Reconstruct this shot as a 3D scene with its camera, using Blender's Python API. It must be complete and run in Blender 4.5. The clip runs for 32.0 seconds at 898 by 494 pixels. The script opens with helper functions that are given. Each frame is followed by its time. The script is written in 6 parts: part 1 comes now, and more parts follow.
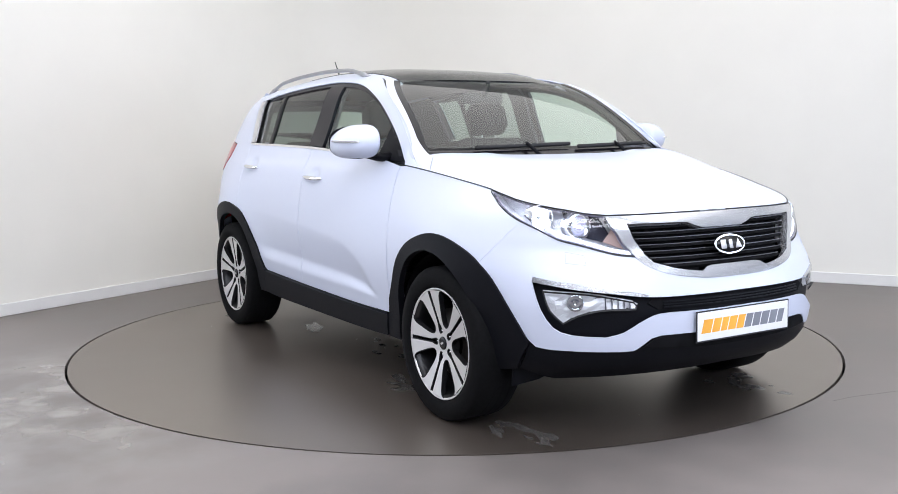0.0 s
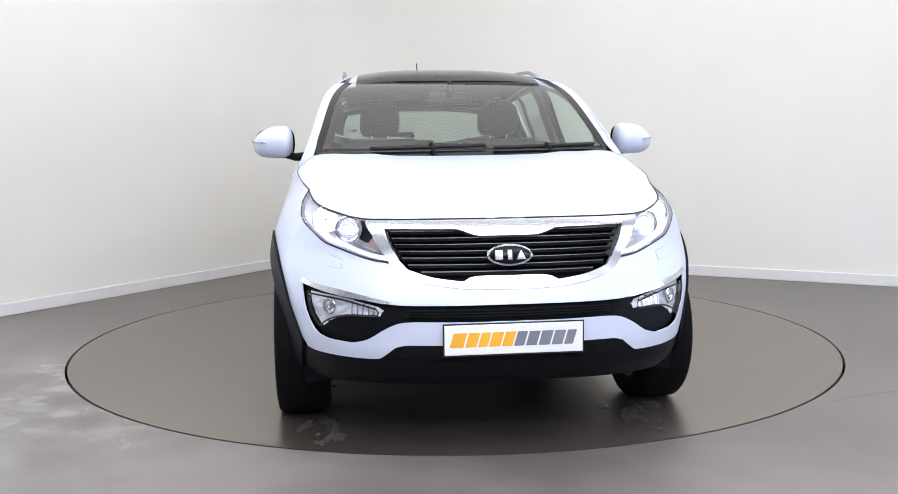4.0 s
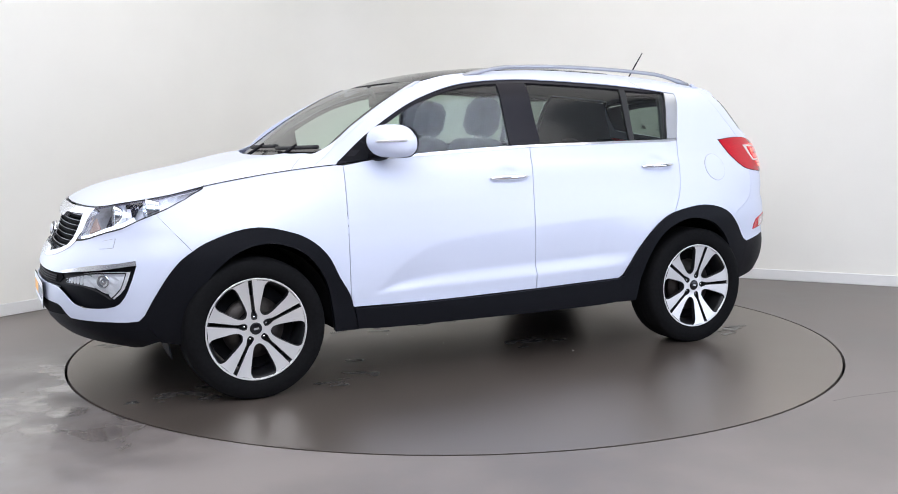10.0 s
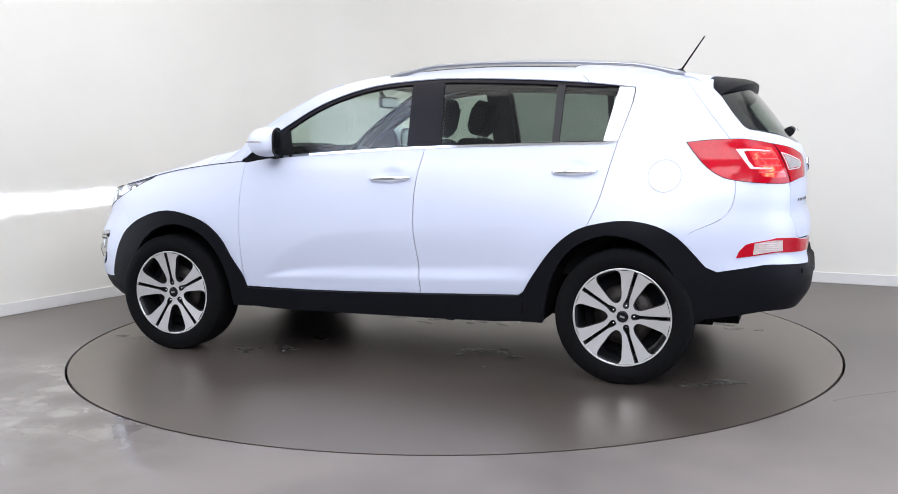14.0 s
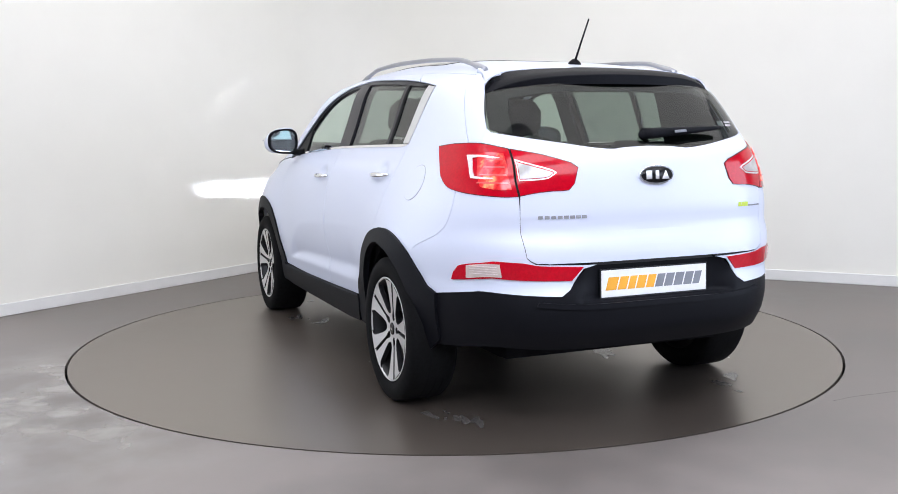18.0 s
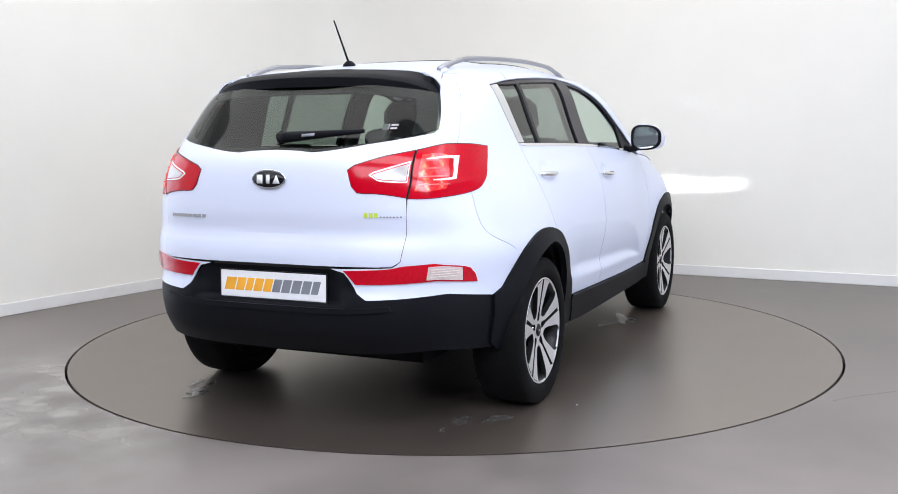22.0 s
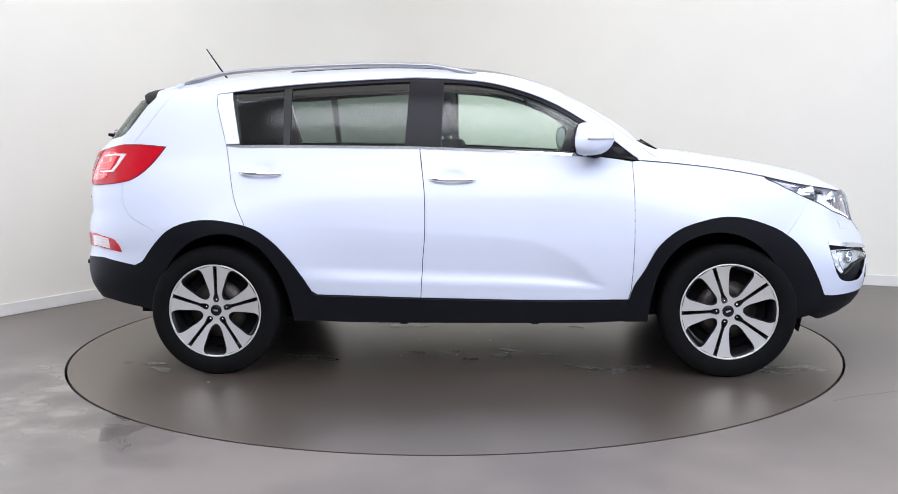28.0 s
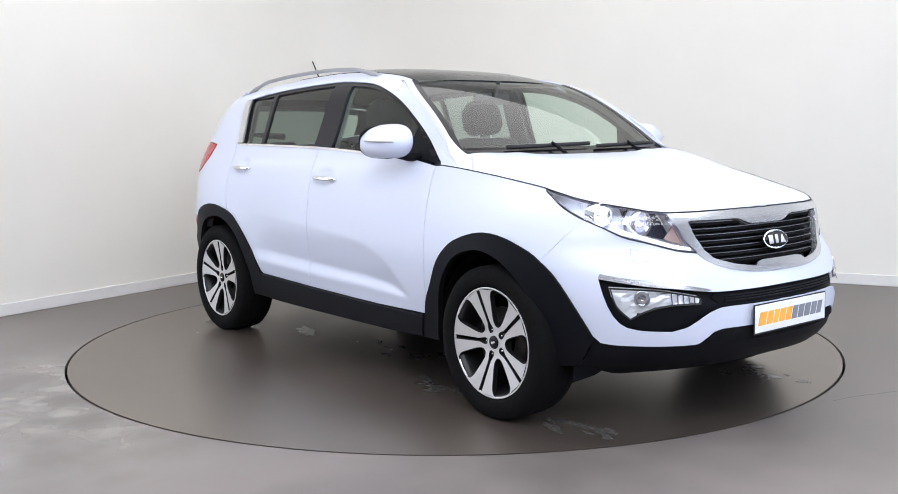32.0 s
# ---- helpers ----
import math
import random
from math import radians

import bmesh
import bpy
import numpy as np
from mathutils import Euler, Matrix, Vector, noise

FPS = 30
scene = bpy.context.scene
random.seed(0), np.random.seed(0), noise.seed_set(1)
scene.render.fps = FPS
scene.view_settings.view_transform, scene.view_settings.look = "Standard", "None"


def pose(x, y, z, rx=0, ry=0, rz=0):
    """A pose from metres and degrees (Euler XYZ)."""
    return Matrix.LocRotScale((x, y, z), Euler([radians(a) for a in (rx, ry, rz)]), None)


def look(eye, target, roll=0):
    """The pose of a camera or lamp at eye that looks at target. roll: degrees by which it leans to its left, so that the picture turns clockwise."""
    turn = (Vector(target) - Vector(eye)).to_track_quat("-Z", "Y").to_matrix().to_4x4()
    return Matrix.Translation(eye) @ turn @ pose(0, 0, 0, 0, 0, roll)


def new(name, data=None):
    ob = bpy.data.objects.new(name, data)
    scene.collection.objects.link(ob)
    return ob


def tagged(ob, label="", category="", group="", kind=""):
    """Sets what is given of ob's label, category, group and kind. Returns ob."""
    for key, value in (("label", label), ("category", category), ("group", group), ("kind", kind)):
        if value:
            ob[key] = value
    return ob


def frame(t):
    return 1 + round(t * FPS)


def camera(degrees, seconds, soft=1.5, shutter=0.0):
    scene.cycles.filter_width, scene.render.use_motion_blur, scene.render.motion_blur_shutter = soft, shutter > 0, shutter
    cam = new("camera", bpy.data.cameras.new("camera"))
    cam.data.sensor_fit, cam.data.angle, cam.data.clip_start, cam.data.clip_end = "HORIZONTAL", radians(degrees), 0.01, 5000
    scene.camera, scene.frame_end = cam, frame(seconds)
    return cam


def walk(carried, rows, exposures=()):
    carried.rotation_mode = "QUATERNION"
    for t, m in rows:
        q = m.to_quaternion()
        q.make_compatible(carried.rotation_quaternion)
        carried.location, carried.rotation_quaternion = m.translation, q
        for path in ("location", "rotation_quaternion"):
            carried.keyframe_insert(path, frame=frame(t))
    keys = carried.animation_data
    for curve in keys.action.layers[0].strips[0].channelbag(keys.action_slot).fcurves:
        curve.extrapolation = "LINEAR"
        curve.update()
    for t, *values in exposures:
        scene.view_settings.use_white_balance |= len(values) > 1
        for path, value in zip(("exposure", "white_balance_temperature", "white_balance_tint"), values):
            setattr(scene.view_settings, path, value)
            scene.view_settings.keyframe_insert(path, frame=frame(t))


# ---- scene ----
# camera: stands still on a tripod in front of the turntable
EYE = Vector((0.0, -5.903, 1.247))
YAW, PITCH = radians(-0.242), radians(-6.673)
AIM = EYE + Vector((math.sin(YAW) * math.cos(PITCH), math.cos(YAW) * math.cos(PITCH), math.sin(PITCH)))
STILL = look(EYE, AIM, -0.618)
cam = camera(49.6, 32.0, soft=0.9)
walk(cam, [(0, STILL), (32, STILL)], exposures=[(0, -0.06, 6230, 13), (32, -0.06, 6230, 13)])

# turn of the turntable: seconds, degrees of the car's nose
TURN = [(0, -58.1), (1, -58.2), (1.5, -59.0), (2, -61.4), (2.5, -65.4), (3, -70.9), (4, -82.7), (5, -94.8), (6, -106.7),
        (7, -118.45), (8, -130.2), (9, -141.9), (10, -153.5), (11, -165.1), (12, -176.6), (13, -188.4), (14, -200.15),
        (15.5, -217.75), (17, -235.3), (18, -247.1), (19, -258.9), (20, -270.7), (21, -282.45), (22, -294.2), (23, -306.0),
        (24, -317.7), (25, -329.4), (26.5, -346.6), (28, -363.75), (29, -375.5), (30, -387.15), (31, -399.0), (32, -410.8)]

# ---- light ----
world = bpy.data.worlds.new("world")
scene.world = world
world.use_nodes = True
world.node_tree.nodes["Background"].inputs[0].default_value = (0.9, 0.95, 1.0, 1)
world.node_tree.nodes["Background"].inputs[1].default_value = 0.05


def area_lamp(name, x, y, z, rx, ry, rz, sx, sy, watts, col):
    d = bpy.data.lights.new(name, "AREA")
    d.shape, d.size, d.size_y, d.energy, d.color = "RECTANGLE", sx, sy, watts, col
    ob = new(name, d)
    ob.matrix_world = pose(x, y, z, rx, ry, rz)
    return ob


# Out-of-view area lights, added to set the room's brightness; no fixtures are built.
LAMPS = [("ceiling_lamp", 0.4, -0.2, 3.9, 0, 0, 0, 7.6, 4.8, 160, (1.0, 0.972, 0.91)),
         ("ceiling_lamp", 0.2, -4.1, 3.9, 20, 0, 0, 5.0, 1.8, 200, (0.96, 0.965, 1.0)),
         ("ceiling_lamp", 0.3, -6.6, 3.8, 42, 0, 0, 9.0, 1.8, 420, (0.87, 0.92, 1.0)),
         # Two small blue ones, placed for the bluish patches the side windows reflect.
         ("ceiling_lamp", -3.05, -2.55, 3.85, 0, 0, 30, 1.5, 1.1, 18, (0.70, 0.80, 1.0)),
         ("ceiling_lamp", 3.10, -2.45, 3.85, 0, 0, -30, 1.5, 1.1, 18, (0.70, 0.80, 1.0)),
         # Added bluish fills before the solid side walls, out of view; no opening exists.
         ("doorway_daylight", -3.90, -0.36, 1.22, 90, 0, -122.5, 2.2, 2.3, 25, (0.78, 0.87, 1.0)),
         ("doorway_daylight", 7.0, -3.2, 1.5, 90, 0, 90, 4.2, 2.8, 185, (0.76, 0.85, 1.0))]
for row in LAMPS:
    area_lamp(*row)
# ---- materials ----
def mat(name, color, rough=0.5, metal=0.0, coat=0.0, noise_scale=0.0, vary=0.0, bump=0.0, rough_vary=0.0, spec=0.5, emit=None, power=0.0):
    m = bpy.data.materials.new(name)
    m.use_nodes = True
    nt = m.node_tree
    b = nt.nodes["Principled BSDF"]
    b.inputs["Base Color"].default_value = (*color, 1)
    b.inputs["Roughness"].default_value = rough
    b.inputs["Metallic"].default_value = metal
    b.inputs["Coat Weight"].default_value = coat
    b.inputs["Coat Roughness"].default_value = 0.03
    b.inputs["Specular IOR Level"].default_value = spec
    if emit:
        b.inputs["Emission Color"].default_value = (*emit, 1)
        b.inputs["Emission Strength"].default_value = power
    if noise_scale:
        tc = nt.nodes.new("ShaderNodeTexCoord")
        n = nt.nodes.new("ShaderNodeTexNoise")
        n.inputs["Scale"].default_value, n.inputs["Detail"].default_value = noise_scale, 6
        nt.links.new(tc.outputs["Object"], n.inputs["Vector"])
        if vary:
            r = nt.nodes.new("ShaderNodeValToRGB")
            r.color_ramp.elements[0].position, r.color_ramp.elements[1].position = 0.3, 0.7
            r.color_ramp.elements[0].color = (*[c * (1 - vary) for c in color], 1)
            r.color_ramp.elements[1].color = (*[min(1, c * (1 + vary)) for c in color], 1)
            nt.links.new(n.outputs["Fac"], r.inputs["Fac"])
            nt.links.new(r.outputs["Color"], b.inputs["Base Color"])
        if rough_vary:
            mr = nt.nodes.new("ShaderNodeMapRange")
            mr.inputs["To Min"].default_value, mr.inputs["To Max"].default_value = rough - rough_vary, rough + rough_vary
            nt.links.new(n.outputs["Fac"], mr.inputs["Value"])
            nt.links.new(mr.outputs["Result"], b.inputs["Roughness"])
        if bump:
            bp = nt.nodes.new("ShaderNodeBump")
            bp.inputs["Strength"].default_value, bp.inputs["Distance"].default_value = bump, 0.004
            nt.links.new(n.outputs["Fac"], bp.inputs["Height"])
            nt.links.new(bp.outputs["Normal"], b.inputs["Normal"])
    return m


def glass_mat(name, tint, rough=0.0, gloss=0.06):
    """Thin pane: sees through with a tint, glossy by Fresnel."""
    m = bpy.data.materials.new(name)
    m.use_nodes = True
    nt = m.node_tree
    nt.nodes.remove(nt.nodes["Principled BSDF"])
    out = nt.nodes["Material Output"]
    tr = nt.nodes.new("ShaderNodeBsdfTransparent")
    tr.inputs["Color"].default_value = (*tint, 1)
    gl = nt.nodes.new("ShaderNodeBsdfAnisotropic")
    gl.inputs["Roughness"].default_value = rough
    lw = nt.nodes.new("ShaderNodeLayerWeight")
    lw.inputs["Blend"].default_value = 0.5
    pw = nt.nodes.new("ShaderNodeMath")
    pw.operation = "POWER"
    pw.inputs[1].default_value = 4.5
    fr = nt.nodes.new("ShaderNodeMath")
    fr.operation = "MULTIPLY_ADD"
    fr.inputs[1].default_value, fr.inputs[2].default_value = 0.85, gloss
    nt.links.new(lw.outputs["Facing"], pw.inputs[0])
    nt.links.new(pw.outputs[0], fr.inputs[0])
    mx = nt.nodes.new("ShaderNodeMixShader")
    nt.links.new(fr.outputs[0], mx.inputs[0])
    nt.links.new(tr.outputs[0], mx.inputs[1])
    nt.links.new(gl.outputs[0], mx.inputs[2])
    nt.links.new(mx.outputs[0], out.inputs["Surface"])
    return m


PAINT = mat("white_paint", (0.61, 0.648, 0.77), 0.45, coat=0.5, noise_scale=3, rough_vary=0.04)
PAINT.node_tree.nodes["Principled BSDF"].inputs["Coat Roughness"].default_value = 0.18
PLASTIC = mat("black_plastic", (0.0055, 0.0058, 0.008), 0.5, noise_scale=220, vary=0.25, bump=0.12, spec=0.10)
DARK = mat("underbody_black", (0.006, 0.006, 0.007), 0.9, noise_scale=12, vary=0.4, spec=0.1)
GLOSSBLACK = mat("gloss_black", (0.006, 0.006, 0.008), 0.16, spec=0.3)
PILLAR = mat("pillar_black_film", (0.008, 0.007, 0.011), 0.3, noise_scale=9, rough_vary=0.05, spec=0.2)
CHROME = mat("chrome", (0.82, 0.83, 0.85), 0.09, metal=1.0)
SATIN = mat("satin_aluminium", (0.7, 0.71, 0.73), 0.3, metal=1.0, noise_scale=60, rough_vary=0.06)
FRAMESATIN = mat("satin_chrome", (0.64, 0.645, 0.66), 0.24, metal=0.8)
RAIL = mat("rail_aluminium", (0.36, 0.365, 0.39), 0.34, metal=0.9, noise_scale=60, rough_vary=0.06)
FOGREF = mat("fog_reflector", (0.74, 0.74, 0.76), 0.36, metal=0.3, noise_scale=40, rough_vary=0.05)
BADGEWHITE = mat("badge_silver", (0.8, 0.8, 0.82), 0.35, metal=0.2)
ALLOY = mat("machined_alloy", (0.62, 0.61, 0.60), 0.36, metal=0.55, noise_scale=40, rough_vary=0.08)
ALLOYDARK = mat("wheel_black", (0.009, 0.009, 0.01), 0.35, spec=0.3)
RUBBER = mat("tyre_rubber", (0.0045, 0.0045, 0.005), 0.75, noise_scale=60, vary=0.3, bump=0.15, spec=0.09)
SEAL = mat("rubber_seal", (0.01, 0.01, 0.011), 0.6)
GLASS_F = glass_mat("clear_glass", (0.77, 0.88, 0.81), rough=0.10, gloss=0.055)
GLASS_S = glass_mat("screen_glass", (0.78, 0.87, 0.82), gloss=0.10)
GLASS_R = glass_mat("privacy_glass", (0.385, 0.445, 0.41), rough=0.10, gloss=0.05)
GLASS_T = glass_mat("tailgate_glass", (0.40, 0.46, 0.42), gloss=0.05)
ROOFGLASS = mat("roof_glass", (0.015, 0.016, 0.016), 0.08, noise_scale=110, rough_vary=0.07, bump=0.35)
LENS = glass_mat("lamp_lens", (0.93, 0.95, 0.97))
RED = mat("red_lens", (0.47, 0.001, 0.012), 0.12, coat=0.15, noise_scale=90, vary=0.12, spec=0.25)
REDLIT = mat("red_lens_lit", (0.45, 0.006, 0.008), 0.15, coat=0.6, noise_scale=60, vary=0.5, emit=(1.0, 0.04, 0.035), power=1.25)
nt = REDLIT.node_tree
glow, gr, gtc = nt.nodes.new("ShaderNodeTexNoise"), nt.nodes.new("ShaderNodeValToRGB"), nt.nodes.new("ShaderNodeTexCoord")
glow.inputs["Scale"].default_value, glow.inputs["Detail"].default_value = 24, 2
gr.color_ramp.elements[0].position, gr.color_ramp.elements[1].position = 0.42, 0.72
gr.color_ramp.elements[0].color, gr.color_ramp.elements[1].color = (0.35, 0.008, 0.012, 1), (1.0, 0.50, 0.22, 1)
gr.color_ramp.elements.new(0.56).color = (0.85, 0.06, 0.05, 1)
nt.links.new(gtc.outputs["Object"], glow.inputs["Vector"])
nt.links.new(glow.outputs["Fac"], gr.inputs["Fac"])
nt.links.new(gr.outputs["Color"], nt.nodes["Principled BSDF"].inputs["Emission Color"])
CLEARPLASTIC = mat("clear_ribbed_lens", (0.78, 0.77, 0.76), 0.15, coat=1.0, noise_scale=110, vary=0.2, bump=0.2)
REFLECTOR = mat("lamp_reflector", (0.85, 0.86, 0.9), 0.12, metal=1.0, noise_scale=80, bump=0.1)
AMBER = mat("amber_lens", (0.50, 0.36, 0.32), 0.2, coat=0.8)
BEAM = mat("lit_bulb", (1, 1, 1), 0.3, emit=(0.82, 0.88, 1.0), power=6.5)
ARC = mat("lamp_arc", (1, 1, 1), 0.5, emit=(0.86, 0.91, 1.0), power=420000)
DAYLED = mat("lit_strip", (1, 1, 1), 0.3, emit=(0.9, 0.94, 1.0), power=3.0)
PLATEWHITE = mat("plate_white", (0.83, 0.83, 0.84), 0.35, noise_scale=50, vary=0.02)
ORANGE = mat("print_orange", (0.9, 0.42, 0.03), 0.45, noise_scale=6, vary=0.12)
PRINTGREY = mat("print_grey", (0.2, 0.21, 0.24), 0.45, noise_scale=6, vary=0.15)
GREEN = mat("print_green", (0.5, 0.62, 0.05), 0.4)
SEATCLOTH = mat("seat_cloth", (0.02, 0.02, 0.022), 0.9, noise_scale=420, vary=0.2, bump=0.05)
TRIM = mat("interior_trim", (0.022, 0.022, 0.024), 0.6, noise_scale=200, vary=0.2, bump=0.1)
HEADLINER = mat("headlining", (0.26, 0.255, 0.245), 0.9, noise_scale=200, vary=0.06)
MIRRORGLASS = mat("mirror_glass", (0.36, 0.40, 0.44), 0.02, metal=1.0)
REDRIM = mat("red_seal", (0.16, 0.015, 0.02), 0.5)
FLAPGREY = mat("seam_grey", (0.36, 0.37, 0.40), 0.6)
STICKER = mat("faded_sticker", (0.42, 0.40, 0.42), 0.6)
WET = mat("standing_water", (0.080, 0.073, 0.067), 0.20, noise_scale=7, rough_vary=0.05)


def floor_mat(name, base, rough_lo, rough_hi, seed, damp=None, spread=0.28):
    """Sealed concrete paint: cloudy stains, scuffs and damp, in two scales."""
    m = mat(name, base, 0.3)
    nt = m.node_tree
    b = nt.nodes["Principled BSDF"]
    tc = nt.nodes.new("ShaderNodeTexCoord")
    mp = nt.nodes.new("ShaderNodeMapping")
    mp.inputs["Location"].default_value = (seed, seed * 0.7, 0)
    nt.links.new(tc.outputs["Object"], mp.inputs["Vector"])
    big, mid, fine = [nt.nodes.new("ShaderNodeTexNoise") for _ in range(3)]
    for n, sc, de in ((big, 0.7, 4), (mid, 5.0, 5), (fine, 90, 3)):
        n.inputs["Scale"].default_value, n.inputs["Detail"].default_value = sc, de
        nt.links.new(mp.outputs[0], n.inputs["Vector"])
    mix = nt.nodes.new("ShaderNodeMath")
    mix.operation = "MULTIPLY_ADD"
    mix.inputs[1].default_value = 0.35
    nt.links.new(mid.outputs["Fac"], mix.inputs[0])
    nt.links.new(big.outputs["Fac"], mix.inputs[2])
    ramp = nt.nodes.new("ShaderNodeValToRGB")
    ramp.color_ramp.elements[0].position, ramp.color_ramp.elements[1].position = 0.45, 0.85
    ramp.color_ramp.elements[0].color = (*[c * (1 - spread) for c in base], 1)
    ramp.color_ramp.elements[1].color = (*[c * (1 + spread) for c in base], 1)
    nt.links.new(mix.outputs[0], ramp.inputs["Fac"])
    nt.links.new(ramp.outputs["Color"], b.inputs["Base Color"])
    mr = nt.nodes.new("ShaderNodeMapRange")
    mr.inputs["From Min"].default_value, mr.inputs["From Max"].default_value = 0.45, 0.85
    mr.inputs["To Min"].default_value, mr.inputs["To Max"].default_value = rough_lo, rough_hi
    nt.links.new(mix.outputs[0], mr.inputs["Value"])
    nt.links.new(mr.outputs["Result"], b.inputs["Roughness"])
    if damp:
        # a drying damp area with a cloudy edge: smoother than the dry floor
        vd = nt.nodes.new("ShaderNodeVectorMath")
        vd.operation = "DISTANCE"
        vd.inputs[1].default_value = (damp[0], damp[1], 0)
        nt.links.new(tc.outputs["Object"], vd.inputs[0])
        near = nt.nodes.new("ShaderNodeMapRange")
        near.inputs["From Min"].default_value, near.inputs["From Max"].default_value = damp[2] * 1.25, damp[2] * 0.35
        nt.links.new(vd.outputs["Value"], near.inputs["Value"])
        cloud = nt.nodes.new("ShaderNodeTexNoise")
        cloud.inputs["Scale"].default_value, cloud.inputs["Detail"].default_value = 3.4, 9
        nt.links.new(mp.outputs[0], cloud.inputs["Vector"])
        cr = nt.nodes.new("ShaderNodeMapRange")
        cr.inputs["From Min"].default_value, cr.inputs["From Max"].default_value = 0.37, 0.62
        nt.links.new(cloud.outputs["Fac"], cr.inputs["Value"])
        k = nt.nodes.new("ShaderNodeMath")
        k.operation = "MULTIPLY"
        nt.links.new(near.outputs["Result"], k.inputs[0])
        nt.links.new(cr.outputs["Result"], k.inputs[1])
        lerp = nt.nodes.new("ShaderNodeMapRange")
        lerp.inputs["To Max"].default_value = 0.10
        nt.links.new(k.outputs[0], lerp.inputs["Value"])
        nt.links.new(mr.outputs["Result"], lerp.inputs["To Min"])
        nt.links.new(lerp.outputs["Result"], b.inputs["Roughness"])
        wet = nt.nodes.new("ShaderNodeMapRange")
        wet.inputs["To Min"].default_value, wet.inputs["To Max"].default_value = 0.62, 1.0
        nt.links.new(k.outputs[0], wet.inputs["Value"])
        nt.links.new(wet.outputs["Result"], b.inputs["Specular IOR Level"])
        nt.links.new(k.outputs[0], b.inputs["Coat Weight"])
        b.inputs["Coat Roughness"].default_value, b.inputs["Coat IOR"].default_value = 0.07, 1.7
    bp = nt.nodes.new("ShaderNodeBump")
    bp.inputs["Strength"].default_value, bp.inputs["Distance"].default_value = 0.05, 0.002
    nt.links.new(fine.outputs["Fac"], bp.inputs["Height"])
    nt.links.new(bp.outputs["Normal"], b.inputs["Normal"])
    return m


FLOOR = floor_mat("painted_concrete", (0.153, 0.133, 0.123), 0.40, 0.58, 3.0, damp=(-1.95, -1.45, 1.25))
FLOOR.node_tree.nodes["Principled BSDF"].inputs["Specular IOR Level"].default_value = 0.62
DISC = floor_mat("turntable_paint", (0.050, 0.0395, 0.032), 0.31, 0.38, 8.0, spread=0.2)
DISC.node_tree.nodes["Principled BSDF"].inputs["IOR"].default_value = 2.15
DISC.node_tree.nodes["Principled BSDF"].inputs["Specular IOR Level"].default_value = 0.95
DISC.node_tree.nodes["Principled BSDF"].inputs["Specular Tint"].default_value = (1.0, 0.93, 0.86, 1)
WALL = mat("wall_paint", (0.82, 0.80, 0.735), 0.75, noise_scale=2.5, vary=0.012, bump=0.02)
SKIRT = mat("skirting_paint", (0.76, 0.75, 0.73), 0.45, noise_scale=6, vary=0.02)
BACKWALL = mat("unseen_wall_grey", (0.26, 0.265, 0.29), 0.7, noise_scale=3, vary=0.15)
CEIL = mat("ceiling_paint", (0.75, 0.75, 0.74), 0.8, noise_scale=3, vary=0.02)
# ---- building helpers ----
def part(name, bm, material, parent=None, label="", smooth=True, solid=0.0, bevel=0.0):
    """Links a bmesh as one mesh object, under a thing or a part."""
    me = bpy.data.meshes.new(name)
    bmesh.ops.recalc_face_normals(bm, faces=bm.faces)
    bm.to_mesh(me)
    bm.free()
    for m in (material if isinstance(material, (list, tuple)) else (material,)):
        me.materials.append(m)
    if smooth:
        me.shade_smooth()
    ob = new(name, me)
    if solid:
        md = ob.modifiers.new("solid", "SOLIDIFY")
        md.thickness, md.offset, md.use_even_offset = solid, -1, False
    if bevel:
        md = ob.modifiers.new("bevel", "BEVEL")
        md.width, md.segments, md.limit_method = bevel, 2, "ANGLE"
    if bevel or solid:
        me.set_sharp_from_angle(angle=radians(38))
    if parent is not None:
        ob.parent = parent
    if label:
        tagged(ob, label)
    return ob


def box(x0, x1, y0, y1, z0, z1, bm=None, m=None):
    bm = bm or bmesh.new()
    r = bmesh.ops.create_cube(bm, size=1)
    t = Matrix.Translation(((x0 + x1) / 2, (y0 + y1) / 2, (z0 + z1) / 2)) @ Matrix.Diagonal((x1 - x0, y1 - y0, z1 - z0, 1))
    bmesh.ops.transform(bm, matrix=(m or Matrix()) @ t, verts=r["verts"])
    return bm


def revolve(profile, n=64, m=None, bm=None):
    """Turns (radius, height) points round the z axis; closed profile if first equals last."""
    bm = bm or bmesh.new()
    m = m or Matrix()
    rings = []
    for r, h in profile:
        if r < 1e-6:
            rings.append([bm.verts.new(m @ Vector((0, 0, h)))] * n)
        else:
            rings.append([bm.verts.new(m @ Vector((r * math.cos(2 * math.pi * i / n), r * math.sin(2 * math.pi * i / n), h))) for i in range(n)])
    for a, b in zip(rings, rings[1:]):
        for i in range(n):
            q = [a[i], a[(i + 1) % n], b[(i + 1) % n], b[i]]
            u = []
            for v in q:
                if v not in u:
                    u.append(v)
            if len(u) > 2:
                try:
                    bm.faces.new(u)
                except ValueError:
                    pass
    return bm


